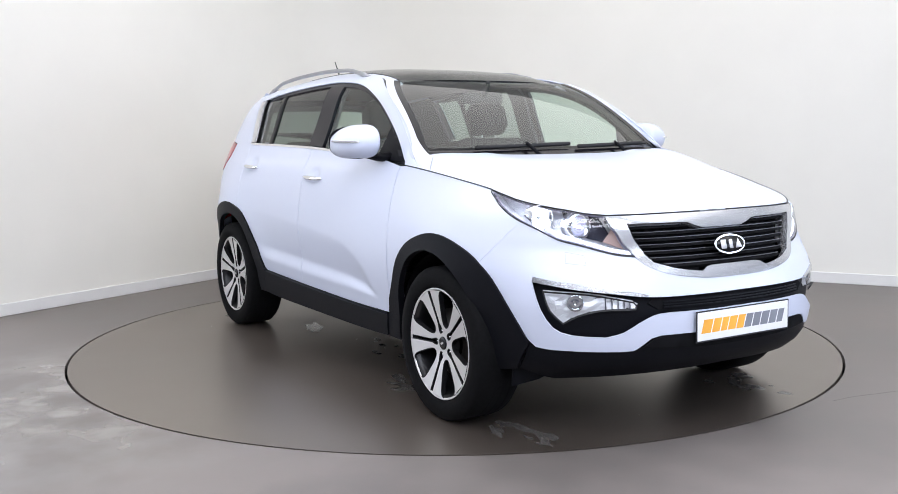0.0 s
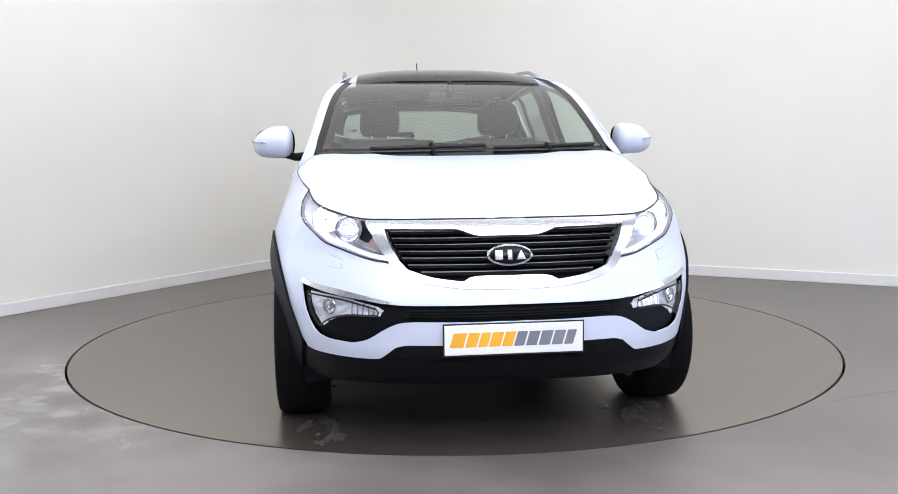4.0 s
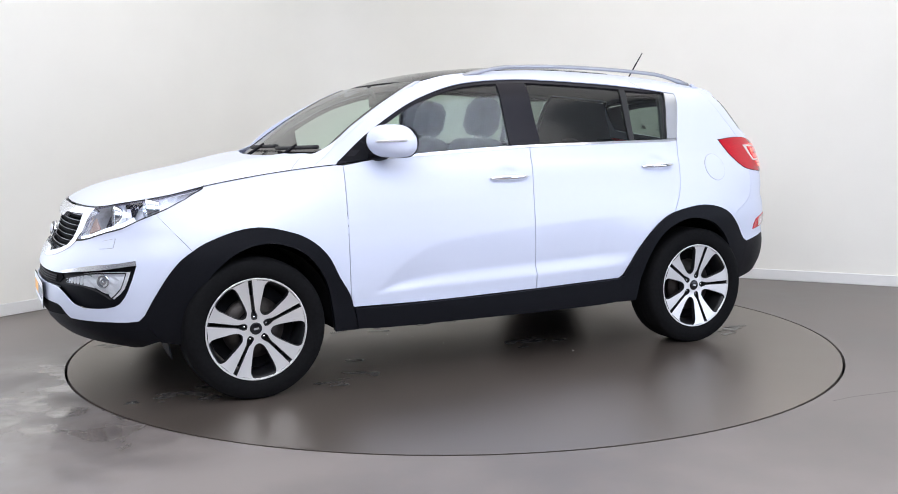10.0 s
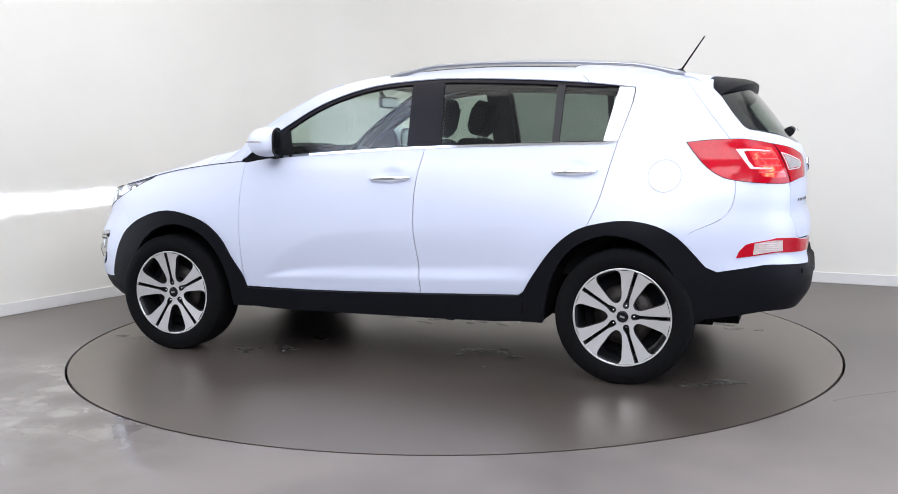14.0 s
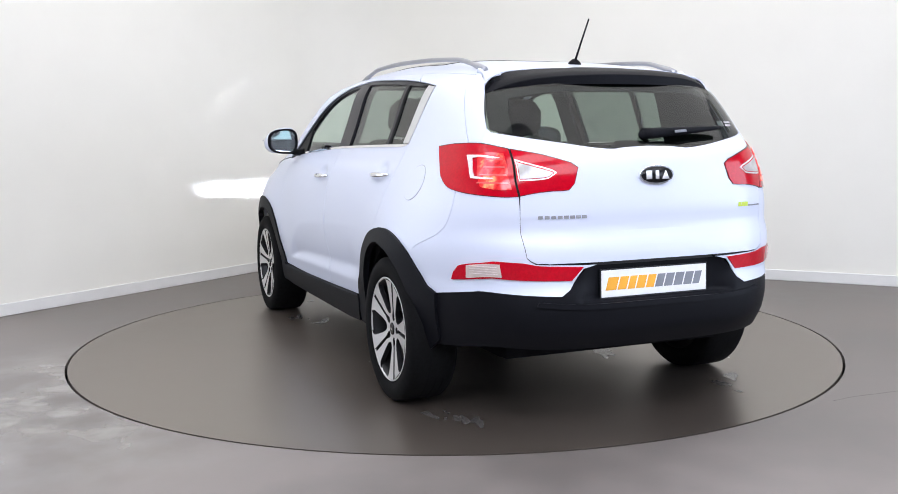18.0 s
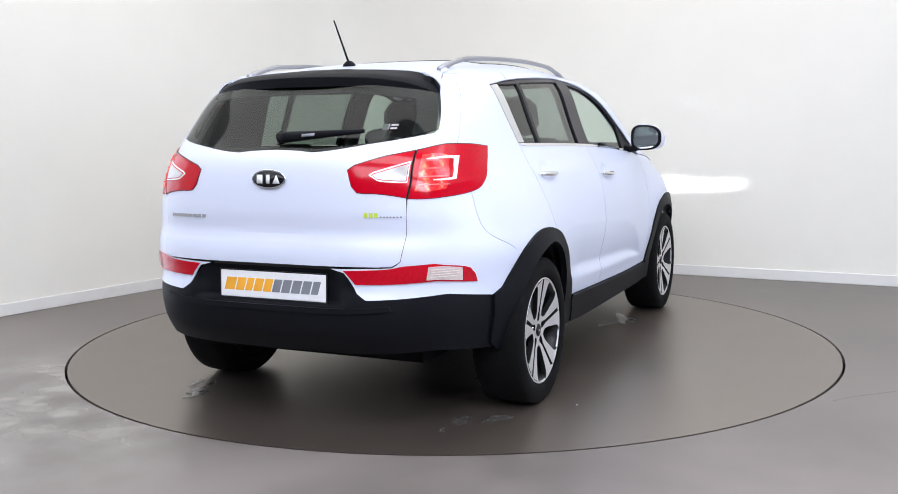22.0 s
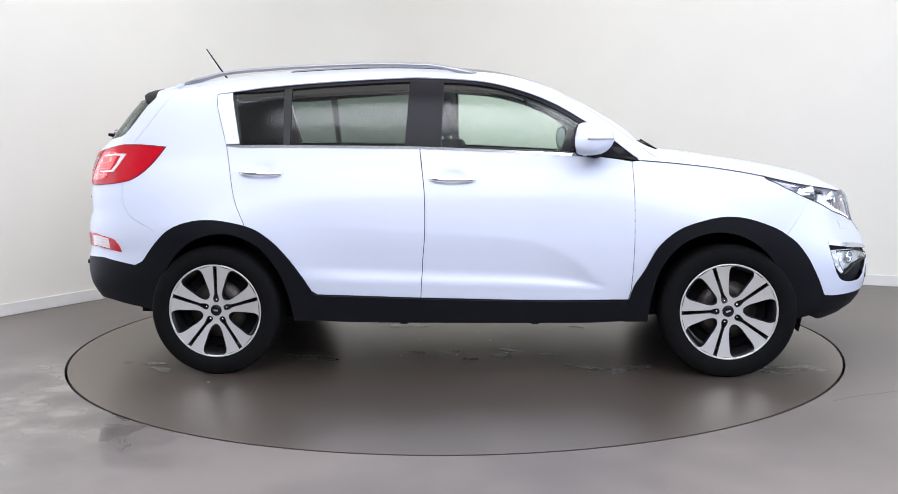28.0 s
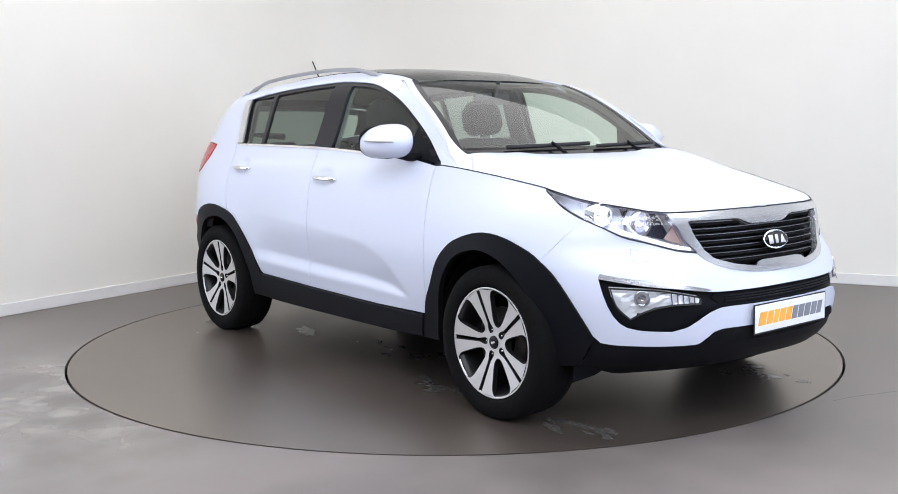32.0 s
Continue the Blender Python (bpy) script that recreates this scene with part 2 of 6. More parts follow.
def tube(points, radius, n=10, bm=None, flat=1.0):
    """A round bar along points, tapered where radius is a list."""
    bm = bm or bmesh.new()
    pts = [Vector(p) for p in points]
    rad = radius if isinstance(radius, (list, tuple)) else [radius] * len(pts)
    rings = []
    for i, p in enumerate(pts):
        d = (pts[min(i + 1, len(pts) - 1)] - pts[max(i - 1, 0)]).normalized()
        up = Vector((0, 0, 1)) if abs(d.z) < 0.95 else Vector((1, 0, 0))
        a = d.cross(up).normalized()
        b = a.cross(d).normalized()
        rings.append([bm.verts.new(p + rad[i] * (a * math.cos(2 * math.pi * k / n) + b * flat * math.sin(2 * math.pi * k / n))) for k in range(n)])
    for r, q in zip(rings, rings[1:]):
        for k in range(n):
            bm.faces.new((r[k], r[(k + 1) % n], q[(k + 1) % n], q[k]))
    bm.faces.new(rings[0])
    bm.faces.new(rings[-1])
    return bm


def prism(outline, depth, m=None, bm=None):
    """A plate of that outline (x, y), from z 0 to depth."""
    bm = bm or bmesh.new()
    m = m or Matrix()
    lo = [bm.verts.new(m @ Vector((x, y, 0))) for x, y in outline]
    hi = [bm.verts.new(m @ Vector((x, y, depth))) for x, y in outline]
    n = len(lo)
    bm.faces.new(lo)
    bm.faces.new(hi)
    for i in range(n):
        bm.faces.new((lo[i], lo[(i + 1) % n], hi[(i + 1) % n], hi[i]))
    return bm


# ---- the studio ----
WALL_H = 4.0
R_DISC = 2.235


def wall_run(points, thick, z0, z1):
    """An upright wall along points, its thickness to the left of the way."""
    bm = bmesh.new()
    pts = [Vector((x, y, 0)) for x, y in points]
    rows = []
    for i, p in enumerate(pts):
        a = (pts[i] - pts[i - 1]).normalized() if i else (pts[1] - pts[0]).normalized()
        b = (pts[i + 1] - pts[i]).normalized() if i < len(pts) - 1 else a
        d = (a + b).normalized()
        nrm = Vector((-d.y, d.x, 0)) * (thick / max(0.5, d.dot(a)))
        rows.append([bm.verts.new(q) for q in (p + Vector((0, 0, z0)), p + Vector((0, 0, z1)), p + nrm + Vector((0, 0, z1)), p + nrm + Vector((0, 0, z0)))])
    for r, q in zip(rows, rows[1:]):
        for k in range(4):
            bm.faces.new((r[k], r[(k + 1) % 4], q[(k + 1) % 4], q[k]))
    bm.faces.new(rows[0])
    bm.faces.new(rows[-1])
    return bm


def corner_arc(p, a, b, size, n=10):
    """Points that round the corner p between the ways to a and b."""
    p, a, b = Vector(p), Vector(a), Vector(b)
    s, e = p + (a - p).normalized() * size, p + (b - p).normalized() * size
    return [tuple(s * (1 - t) ** 2 + p * 2 * t * (1 - t) + e * t * t) for t in [i / n for i in range(n + 1)]]


CORNER = (-1.1, 4.08)
LEFT_END, RIGHT_END = (-6.4, -4.2), (7.2, -0.13)
BACKLINE = [LEFT_END] + corner_arc(CORNER, LEFT_END, RIGHT_END, 0.75, 28) + [RIGHT_END]
north = part("wall_north", wall_run(BACKLINE, 0.15, 0.0, WALL_H), WALL)
north.data.set_sharp_from_angle(angle=radians(30))
tagged(north, "smooth cream-white painted studio wall with a rounded corner", "wall", kind="structure")
inset = [(x, y) for x, y in BACKLINE]
sk = wall_run(inset, -0.014, 0.0, 0.088)
tagged(part("baseboard", sk, SKIRT, smooth=False, bevel=0.004), "white painted skirting board along the studio wall", "skirting", kind="structure")
# Unseen wall, added; its grey sets what glass and gloss reflect, and the fill.
tagged(part("wall_south", wall_run([(7.2, -0.13), (7.2, -9.5), (-6.4, -9.5), (-6.4, -4.2)], 0.15, 0.0, WALL_H), BACKWALL, smooth=False), "plain grey wall added behind the camera, out of view", "wall", kind="structure")
tagged(part("ceiling", box(-7, 8, -10, 5, WALL_H, WALL_H + 0.12), CEIL, smooth=False), "plain white painted ceiling", "ceiling", kind="structure")

fl = bmesh.new()
ring = [[fl.verts.new((r * math.cos(a), r * math.sin(a), z)) for a in [2 * math.pi * i / 128 for i in range(128)]] for r, z in ((R_DISC + 0.008, -0.06), (R_DISC + 0.008, 0.0), (14.0, 0.0))]
for a, b in zip(ring, ring[1:]):
    for i in range(128):
        fl.faces.new((a[i], a[(i + 1) % 128], b[(i + 1) % 128], b[i]))
tagged(part("floor", fl, FLOOR, smooth=False), "grey painted concrete floor, worn and slightly shiny", "floor", kind="structure")
tagged(part("turntable_pit", revolve([(0, -0.065), (R_DISC + 0.02, -0.065)], 96), DARK, smooth=False), "dark pit under the turntable", "pit", kind="structure")
disc = part("turntable", revolve([(0, 0), (R_DISC - 0.006, 0), (R_DISC - 0.006, -0.03), (0, -0.03)], 128), DISC, smooth=False)
tagged(disc, "round grey-brown painted turntable set flush in the floor", "turntable")


def puddle(cx, cy, rx_, ry_, turn, seed, n=48, z=0.0006, rough=0.28):
    """A flat patch of water with a ragged edge."""
    rnd = random.Random(seed)
    ph = [rnd.uniform(0, 6.28) for _ in range(6)]
    bm = bmesh.new()
    vs = []
    for i in range(n):
        a = 2 * math.pi * i / n
        k = 1 + sum(rough / (j + 1) * math.sin((j + 2) * a + ph[j]) for j in range(6)) * 0.8
        x, y = rx_ * k * math.cos(a), ry_ * k * math.sin(a)
        c, s_ = math.cos(radians(turn)), math.sin(radians(turn))
        vs.append(bm.verts.new((cx + c * x - s_ * y, cy + s_ * x + c * y, z)))
    f = bm.faces.new(vs)
    r = bmesh.ops.extrude_face_region(bm, geom=[f])
    for v in [g for g in r["geom"] if isinstance(g, bmesh.types.BMVert)]:
        v.co.z -= 0.0005
    return bm


# water that the car dripped on the turntable, in the turntable's own space
rw = random.Random(21)
lift = 0.0006
for cx, cy, sx, sy, count in ((1.78, -0.78, 0.16, 0.12, 9), (1.76, 0.62, 0.16, 0.12, 9), (0.92, -0.80, 0.14, 0.10, 6), (0.95, 0.66, 0.16, 0.10, 7), (0.2, -0.45, 0.45, 0.10, 8), (-0.2, 0.35, 0.55, 0.10, 9), (-0.75, -0.62, 0.2, 0.10, 5), (-1.62, -0.78, 0.14, 0.10, 5), (-1.60, 0.66, 0.14, 0.10, 5)):
    for _ in range(count):
        lift += 0.00002
        r_ = rw.uniform(0.010, 0.040)
        part("wet_patch", puddle(cx + rw.gauss(0, sx * 0.6), cy + rw.gauss(0, sy * 0.6), r_ * rw.uniform(1.2, 2.6), r_ * 0.8, rw.uniform(-25, 25), rw.randint(0, 9999), z=lift, rough=0.4), WET, disc, smooth=False)
# a hairline crack and bits of grit
crack = bmesh.new()
pts = [(1.75 + 0.12 * k, -1.52 + 0.055 * k + 0.012 * math.sin(k * 1.7)) for k in range(16)]
for (x0, y0), (x1, y1) in zip(pts, pts[1:]):
    crack.faces.new([crack.verts.new(q) for q in ((x0, y0 - 0.001, 0.0008), (x1, y1 - 0.001, 0.0008), (x1, y1 + 0.001, 0.0008), (x0, y0 + 0.001, 0.0008))])
tagged(part("floor_crack", crack, DARK, smooth=False), "hairline crack in the painted floor", "crack", kind="structure")
grit = bmesh.new()
rg = random.Random(5)
for _ in range(14):
    a, r = rg.uniform(0, 6.28), rg.uniform(0.2, 2.15) ** 1.0
    x, y, d = r * math.cos(a), r * math.sin(a), rg.uniform(0.0015, 0.005)
    m = Matrix.Translation((x, y, d * 0.25)) @ Matrix.Rotation(rg.uniform(0, 3), 4, "Z") @ Matrix.Diagonal((d * rg.uniform(0.6, 2.2), d, d * 0.5, 1))
    bmesh.ops.create_icosphere(grit, subdivisions=1, radius=1, matrix=m)
tagged(part("grit", grit, SKIRT, disc, smooth=False), "specks of grit", kind="stuff")
# ---- the car: one smooth body form, cut into its panels ----
def curve(table):
    """A smooth monotone curve through (at, value) points."""
    xs, ys = np.array([t[0] for t in table], float), np.array([t[1] for t in table], float)
    o = np.argsort(xs)
    xs, ys = xs[o], ys[o]
    h, d = np.diff(xs), np.diff(ys) / np.diff(xs)
    m = np.zeros(len(xs))
    m[0], m[-1] = d[0], d[-1]
    for i in range(1, len(xs) - 1):
        if d[i - 1] * d[i] > 0:
            w1, w2 = 2 * h[i] + h[i - 1], h[i] + 2 * h[i - 1]
            m[i] = (w1 + w2) / (w1 / d[i - 1] + w2 / d[i])

    def f(x):
        if x <= xs[0]:
            return float(ys[0])
        if x >= xs[-1]:
            return float(ys[-1])
        i = int(np.searchsorted(xs, x)) - 1
        t = (x - xs[i]) / h[i]
        return float((1 + 2 * t) * (1 - t) ** 2 * ys[i] + t * (1 - t) ** 2 * h[i] * m[i] + t * t * (3 - 2 * t) * ys[i + 1] + t * t * (t - 1) * h[i] * m[i + 1])
    return f


# half width by height; front and rear reach by height; roof height along the car
WIDE = curve([(0.15, 0.80), (0.28, 0.858), (0.34, 0.868), (0.40, 0.872), (0.5, 0.89), (0.6, 0.903), (0.7, 0.908), (0.8, 0.903), (0.9, 0.892),
              (1.0, 0.87), (1.06, 0.85), (1.11, 0.822), (1.15, 0.805), (1.2, 0.783), (1.25, 0.763), (1.3, 0.744), (1.4, 0.712), (1.5, 0.688), (1.7, 0.64)])
NOSE = curve([(0.2, 1.93), (0.26, 2.05), (0.30, 2.12), (0.36, 2.175), (0.45, 2.20), (0.55, 2.205), (0.62, 2.19), (0.68, 2.165), (0.75, 2.12), (0.8, 2.10),
              (0.9, 2.055), (0.93, 2.02), (0.97, 1.93), (1.01, 1.813), (1.05, 1.79), (1.12, 1.79), (1.3, 1.8)])
TAIL = curve([(0.2, 2.02), (0.28, 2.06), (0.36, 2.145), (0.45, 2.195), (0.52, 2.203), (0.58, 2.195), (0.64, 2.175), (0.74, 2.178), (0.80, 2.168), (0.845, 2.150), (0.875, 2.151), (0.92, 2.156),
              (1.0, 2.152), (1.1, 2.14), (1.16, 2.12), (1.2, 2.08), (1.25, 2.037), (1.37, 1.945), (1.46, 1.872), (1.5, 1.84), (1.55, 1.80), (1.65, 1.73)])
ROOF = curve([(0.42, 1.512), (0.34, 1.535), (0.25, 1.565), (0.1, 1.596), (-0.08, 1.615), (-0.25, 1.627), (-0.5, 1.633), (-0.9, 1.62), (-1.2, 1.598), (-1.5, 1.563), (-1.75, 1.525), (-2.0, 1.47)])
CANT = curve([(1.2, 1.55), (0.9, 1.56), (0.6, 1.58), (0.25, 1.605), (0.0, 1.622), (-0.5, 1.633), (-0.9, 1.62), (-1.2, 1.60), (-1.5, 1.575), (-1.75, 1.555), (-2.2, 1.54)])
SLIM = curve([(2.2, 0.985), (0.9, 0.99), (0.4, 1.0), (-0.5, 1.0), (-1.0, 0.995), (-1.6, 0.99), (-2.2, 0.97)])
SCREEN = curve([(1.08, 1.09), (1.14, 1.0), (1.29, 0.795), (1.41, 0.605), (1.51, 0.405), (1.535, 0.335), (1.6, 0.12)])
CREASE_TOP = curve([(0.70, 0.465), (0.66, 0.50), (0.56, 0.595), (0.44, 0.66), (0.32, 0.70), (-0.15, 0.742), (-0.7, 0.775), (-1.0, 0.785)])
CREASE_LOW = curve([(0.70, 0.455), (-0.2, 0.472), (-1.0, 0.50)])
QR = 4.5
QF = curve([(0.3, 2.6), (0.5, 2.45), (0.76, 2.45), (0.84, 2.9), (0.92, 3.5), (1.1, 3.5)])
PF = curve([(0.3, 7.0), (0.5, 7.2), (0.74, 7.2), (0.82, 6.4), (0.90, 5.6), (0.96, 5.5), (1.1, 5.5)])
SQUARE = curve([(0.3, 4.6), (0.6, 5.0), (0.8, 6.0), (1.0, 6.5), (1.15, 6.8), (1.28, 8.6), (1.5, 9.0)])


def width(x, z):
    """Half width before the ends round off."""
    w = WIDE(z) * (SLIM(x) if z > 0.75 else 1 - (1 - SLIM(x)) * max(0.0, (z - 0.45) / 0.3))
    if z > 1.1:
        u = min(1.0, (z - 1.1) / (CANT(x) - 1.1))
        w *= max(0.0, 1 - u ** 8) ** (1 / 3)
    # flared wheel arches
    if z < 1.04:
        f = 0.046 * math.exp(-((x - 1.40) / 0.42) ** 2) * min(1.0, 0.62 + max(0, z - 0.5) * 1.9) if x > 0 else 0.054 * math.exp(-((x + 1.42) / 0.38) ** 2)
        w += f * min(1.0, (1.04 - z) / (0.22 if x > 0 else 0.27))
    # hollow along the lower doors
    if 0.44 < z < 0.80 and -0.98 < x < 0.72:
        lo, hi = CREASE_LOW(x), CREASE_TOP(x)
        if lo < z < hi:
            k = (z - lo) / (hi - lo)
            q = min(1.0, k / 0.3)
            w -= 0.033 * (1 - k) * q * q * (3 - 2 * q) * min(1.0, (x + 0.98) * 3.0) * min(1, (hi - lo) / 0.15)
    # finger dents behind the door handles
    for hx, hz in ((-0.072, 1.028), (-1.067, 1.066)):
        d = ((x - hx) / 0.062) ** 2 + ((z - hz) / 0.036) ** 2
        if d < 4:
            w -= 0.014 * math.exp(-d * d)
    return w


def side_y(x, z):
    w = width(x, z)
    if x > 0:
        return w * max(0.0, 1 - (x / NOSE(z)) ** PF(z)) ** (1 / QF(z))
    return w * max(0.0, 1 - (-x / TAIL(z)) ** SQUARE(z)) ** (1 / QR)


def side_chart(s, off=0.0):
    return lambda x, z: (x, s * (side_y(x, z) + off), z)


def front_wrap(off=0.0):
    def f(a, z):
        c, s = math.cos(a), math.sin(abs(a))
        x = (NOSE(z) + off) * max(0.0, c) ** (2 / PF(z))
        return (x, math.copysign((width(x, z) + off) * s ** (2 / QF(z)), a), z)
    return f


def rear_wrap(off=0.0):
    def f(a, z):
        c, s = math.cos(a), math.sin(abs(a))
        x = -(TAIL(z) + off) * max(0.0, c) ** (2 / SQUARE(z))
        return (x, math.copysign((width(x, z) + off) * s ** (2 / QR), a), z)
    return f


def fy(y, z):
    """Angle on the nose from its y; fx: from its x."""
    s = min(1, y / (WIDE(z) * 0.988)) ** (QF(z) / 2)
    return (math.asin(s), z)


def fx(x, z):
    return (math.acos(min(1, x / NOSE(z)) ** (PF(z) / 2)), z)


def ry(y, z):
    w = width(-2.0, z)
    return (math.asin(min(1, y / w) ** (QR / 2)), z)


def rx(x, z):
    return (math.acos(min(1, -x / TAIL(z)) ** (SQUARE(z) / 2)), z)


def roof_z(x, y):
    z = ROOF(x) - 0.02
    for _ in range(8):
        w = WIDE(z) * SLIM(x)
        z = 1.1 + (ROOF(x) - 1.1) * max(0.0, 1 - min(1, abs(y) / w) ** 3) ** (1 / 8)
    return z


def screen_x(y, z):
    return SCREEN(z) - 0.055 * (abs(y) / 0.7) ** 2.2


def spline(pts, step=0.03):
    """Catmull-Rom through the points of one edge."""
    if len(pts) == 2:
        n = max(1, int(math.dist(pts[0], pts[1]) / step))
        return [tuple(pts[0][k] + (pts[1][k] - pts[0][k]) * i / n for k in (0, 1)) for i in range(n)]
    out = []
    for i in range(len(pts) - 1):
        p1, p2 = np.array(pts[i]), np.array(pts[i + 1])
        p0 = np.array(pts[i - 1]) if i else 2 * p1 - p2
        p3 = np.array(pts[i + 2]) if i + 2 < len(pts) else 2 * p2 - p1
        n = max(1, int(np.linalg.norm(p2 - p1) / step))
        for k in range(n):
            t = k / n
            out.append(tuple(0.5 * (2 * p1 + (p2 - p0) * t + (2 * p0 - 5 * p1 + 4 * p2 - p3) * t * t + (3 * p1 - p0 - 3 * p2 + p3) * t ** 3)))
    return out


def outline(*edges, step=0.03):
    """Joins edges, each a list of points that it runs smoothly through; each starts where the last one ended."""
    out = []
    for i, e in enumerate(edges):
        out += spline(e, step)
    return out


def shrink(poly, gap):
    """Moves an outline inwards by the gap."""
    n = len(poly)
    area = sum(poly[i - 1][0] * poly[i][1] - poly[i][0] * poly[i - 1][1] for i in range(n))
    sg = 1 if area > 0 else -1
    out = []
    for i in range(n):
        a, p, b = np.array(poly[i - 1]), np.array(poly[i]), np.array(poly[(i + 1) % n])
        u, v = p - a, b - p
        lu, lv = np.linalg.norm(u), np.linalg.norm(v)
        if lu < 1e-7 or lv < 1e-7:
            continue
        u, v = u / lu, v / lv
        nu, nv = np.array((-u[1], u[0])) * sg, np.array((-v[1], v[0])) * sg
        m = (nu + nv) / max(0.35, 1 + nu @ nv)
        out.append(tuple(p + m * gap))
    return out


def sheet(poly, chart, grid=0.05, gridv=None, mirror=False):
    """A skin over the outline, laid on the chart's surface."""
    bm = bmesh.new()
    clean = []
    for p in poly:
        if not clean or math.dist(p, clean[-1]) > 1e-5:
            clean.append(p)
    vs = [bm.verts.new((p[0], p[1], 0)) for p in clean]
    bm.faces.new(vs)
    for ax, g in ((0, grid), (1, gridv or grid)):
        lo, hi = min(p[ax] for p in clean), max(p[ax] for p in clean)
        k = math.ceil(lo / g + 1e-6)
        while k * g < hi - 1e-6:
            co = Vector((k * g, 0, 0)) if ax == 0 else Vector((0, k * g, 0))
            no = Vector((1, 0, 0)) if ax == 0 else Vector((0, 1, 0))
            bmesh.ops.bisect_plane(bm, geom=bm.verts[:] + bm.edges[:] + bm.faces[:], dist=1e-6, plane_co=co, plane_no=no)
            k += 1
    bmesh.ops.triangulate(bm, faces=[f for f in bm.faces if len(f.verts) > 4])
    if mirror:
        r = bmesh.ops.duplicate(bm, geom=bm.verts[:] + bm.edges[:] + bm.faces[:])
        new_f = [g for g in r["geom"] if isinstance(g, bmesh.types.BMFace)]
        for v in [g for g in r["geom"] if isinstance(g, bmesh.types.BMVert)]:
            v.co.x = -v.co.x
        bmesh.ops.reverse_faces(bm, faces=new_f)
        bmesh.ops.remove_doubles(bm, verts=bm.verts[:], dist=1e-5)
    for v in bm.verts:
        v.co = chart(v.co.x, v.co.y)
    return bm


def face_out(bm, toward):
    """Turns all faces so that most look along the way given at their place."""
    bm.normal_update()
    s = sum(f.calc_area() * f.normal.dot(toward(f.calc_center_median())) for f in bm.faces)
    if s < 0:
        bmesh.ops.reverse_faces(bm, faces=bm.faces[:])
    return bm


def thicken(bm, t):
    """Gives a skin a back and a rim, with the rim's edges sharp."""
    bm.normal_update()
    top = bm.faces[:]
    rim = [e for e in bm.edges if len(e.link_faces) == 1]
    low = {v: bm.verts.new(v.co - v.normal * t) for v in bm.verts[:]}
    for f in top:
        bm.faces.new([low[v] for v in reversed(f.verts)])
    for e in rim:
        f = e.link_faces[0]
        a, b = e.verts
        for l in f.loops:
            if l.edge == e:
                a, b = l.vert, l.link_loop_next.vert
        q = bm.faces.new((b, a, low[a], low[b]))
        for e2 in q.edges:
            if not (e2.verts[0] in low) ^ (e2.verts[1] in low):
                e2.smooth = False
    return bm


def skin(name, poly, chart, material, parent, label="", gap=0.0028, thick=0.006, grid=0.05, gridv=None, mirror=False, shade=True):
    """One body panel: a skin with thickness and a gap to its neighbours."""
    bm = sheet(shrink(poly, gap) if gap else poly, chart, grid, gridv, mirror)
    bmesh.ops.recalc_face_normals(bm, faces=bm.faces[:])
    face_out(bm, lambda c: Vector((c.x * 0.5, c.y, (c.z - 0.8) * 0.8)))
    if thick:
        thicken(bm, thick)
    me = bpy.data.meshes.new(name)
    bm.to_mesh(me)
    bm.free()
    me.materials.append(material)
    me.shade_smooth()
    ob = new(name, me)
    ob.parent = parent
    if label:
        tagged(ob, label)
    return ob


NX, NY = 0.134, -0.073  # where the car stands on the turntable
car = tagged(new("car"), "white five-door family SUV with black plastic cladding and lights on", "car")
axle = Matrix.Translation((NX, NY, 0))


def rest(ob):
    """Shifts a part from the car's own middle to where the car stands."""
    ob.matrix_basis = axle @ ob.matrix_basis
    return ob


A_OUT = [(1.815, 0.416), (1.783, 0.486), (1.718, 0.60), (1.655, 0.68), (1.600, 0.722), (1.542, 0.758), (1.412, 0.805), (1.30, 0.819), (1.187, 0.80), (1.062, 0.752), (0.965, 0.665), (0.905, 0.555), (0.85, 0.465), (0.828, 0.398)]
A_IN = [(1.66, 0.285), (1.609, 0.455), (1.541, 0.593), (1.428, 0.699), (1.304, 0.744), (1.182, 0.735), (1.063, 0.675), (0.976, 0.558), (0.935, 0.42), (0.915, 0.283)]
R_OUT = [(-0.783, 0.419), (-0.815, 0.439), (-0.869, 0.529), (-0.958, 0.65), (-1.047, 0.734), (-1.144, 0.784), (-1.313, 0.815), (-1.447, 0.802), (-1.551, 0.759), (-1.642, 0.675), (-1.712, 0.593), (-1.76, 0.57)]
R_IN = [(-0.905, 0.283), (-0.93, 0.42), (-0.98, 0.558), (-1.065, 0.672), (-1.19, 0.738), (-1.31, 0.745), (-1.44, 0.70), (-1.55, 0.595), (-1.615, 0.455), (-1.65, 0.30)]
BELT = [(0.86, 1.100), (0.659, 1.126), (0.49, 1.142), (-0.181, 1.178), (-0.788, 1.192), (-1.2, 1.198)]
DLO_TOP = [(0.875, 1.10), (0.745, 1.205), (0.626, 1.288), (0.436, 1.399), (0.249, 1.473), (0.063, 1.517), (-0.183, 1.538), (-0.368, 1.54), (-0.796, 1.521), (-1.102, 1.497), (-1.26, 1.477)]
DOOR_F = [(0.84, 1.096), (0.848, 0.906), (0.847, 0.663), (0.835, 0.448), (0.822, 0.394)]
DOOR_B = [(-0.246, 1.179), (-0.217, 0.956), (-0.215, 0.746), (-0.229, 0.594), (-0.242, 0.402)]
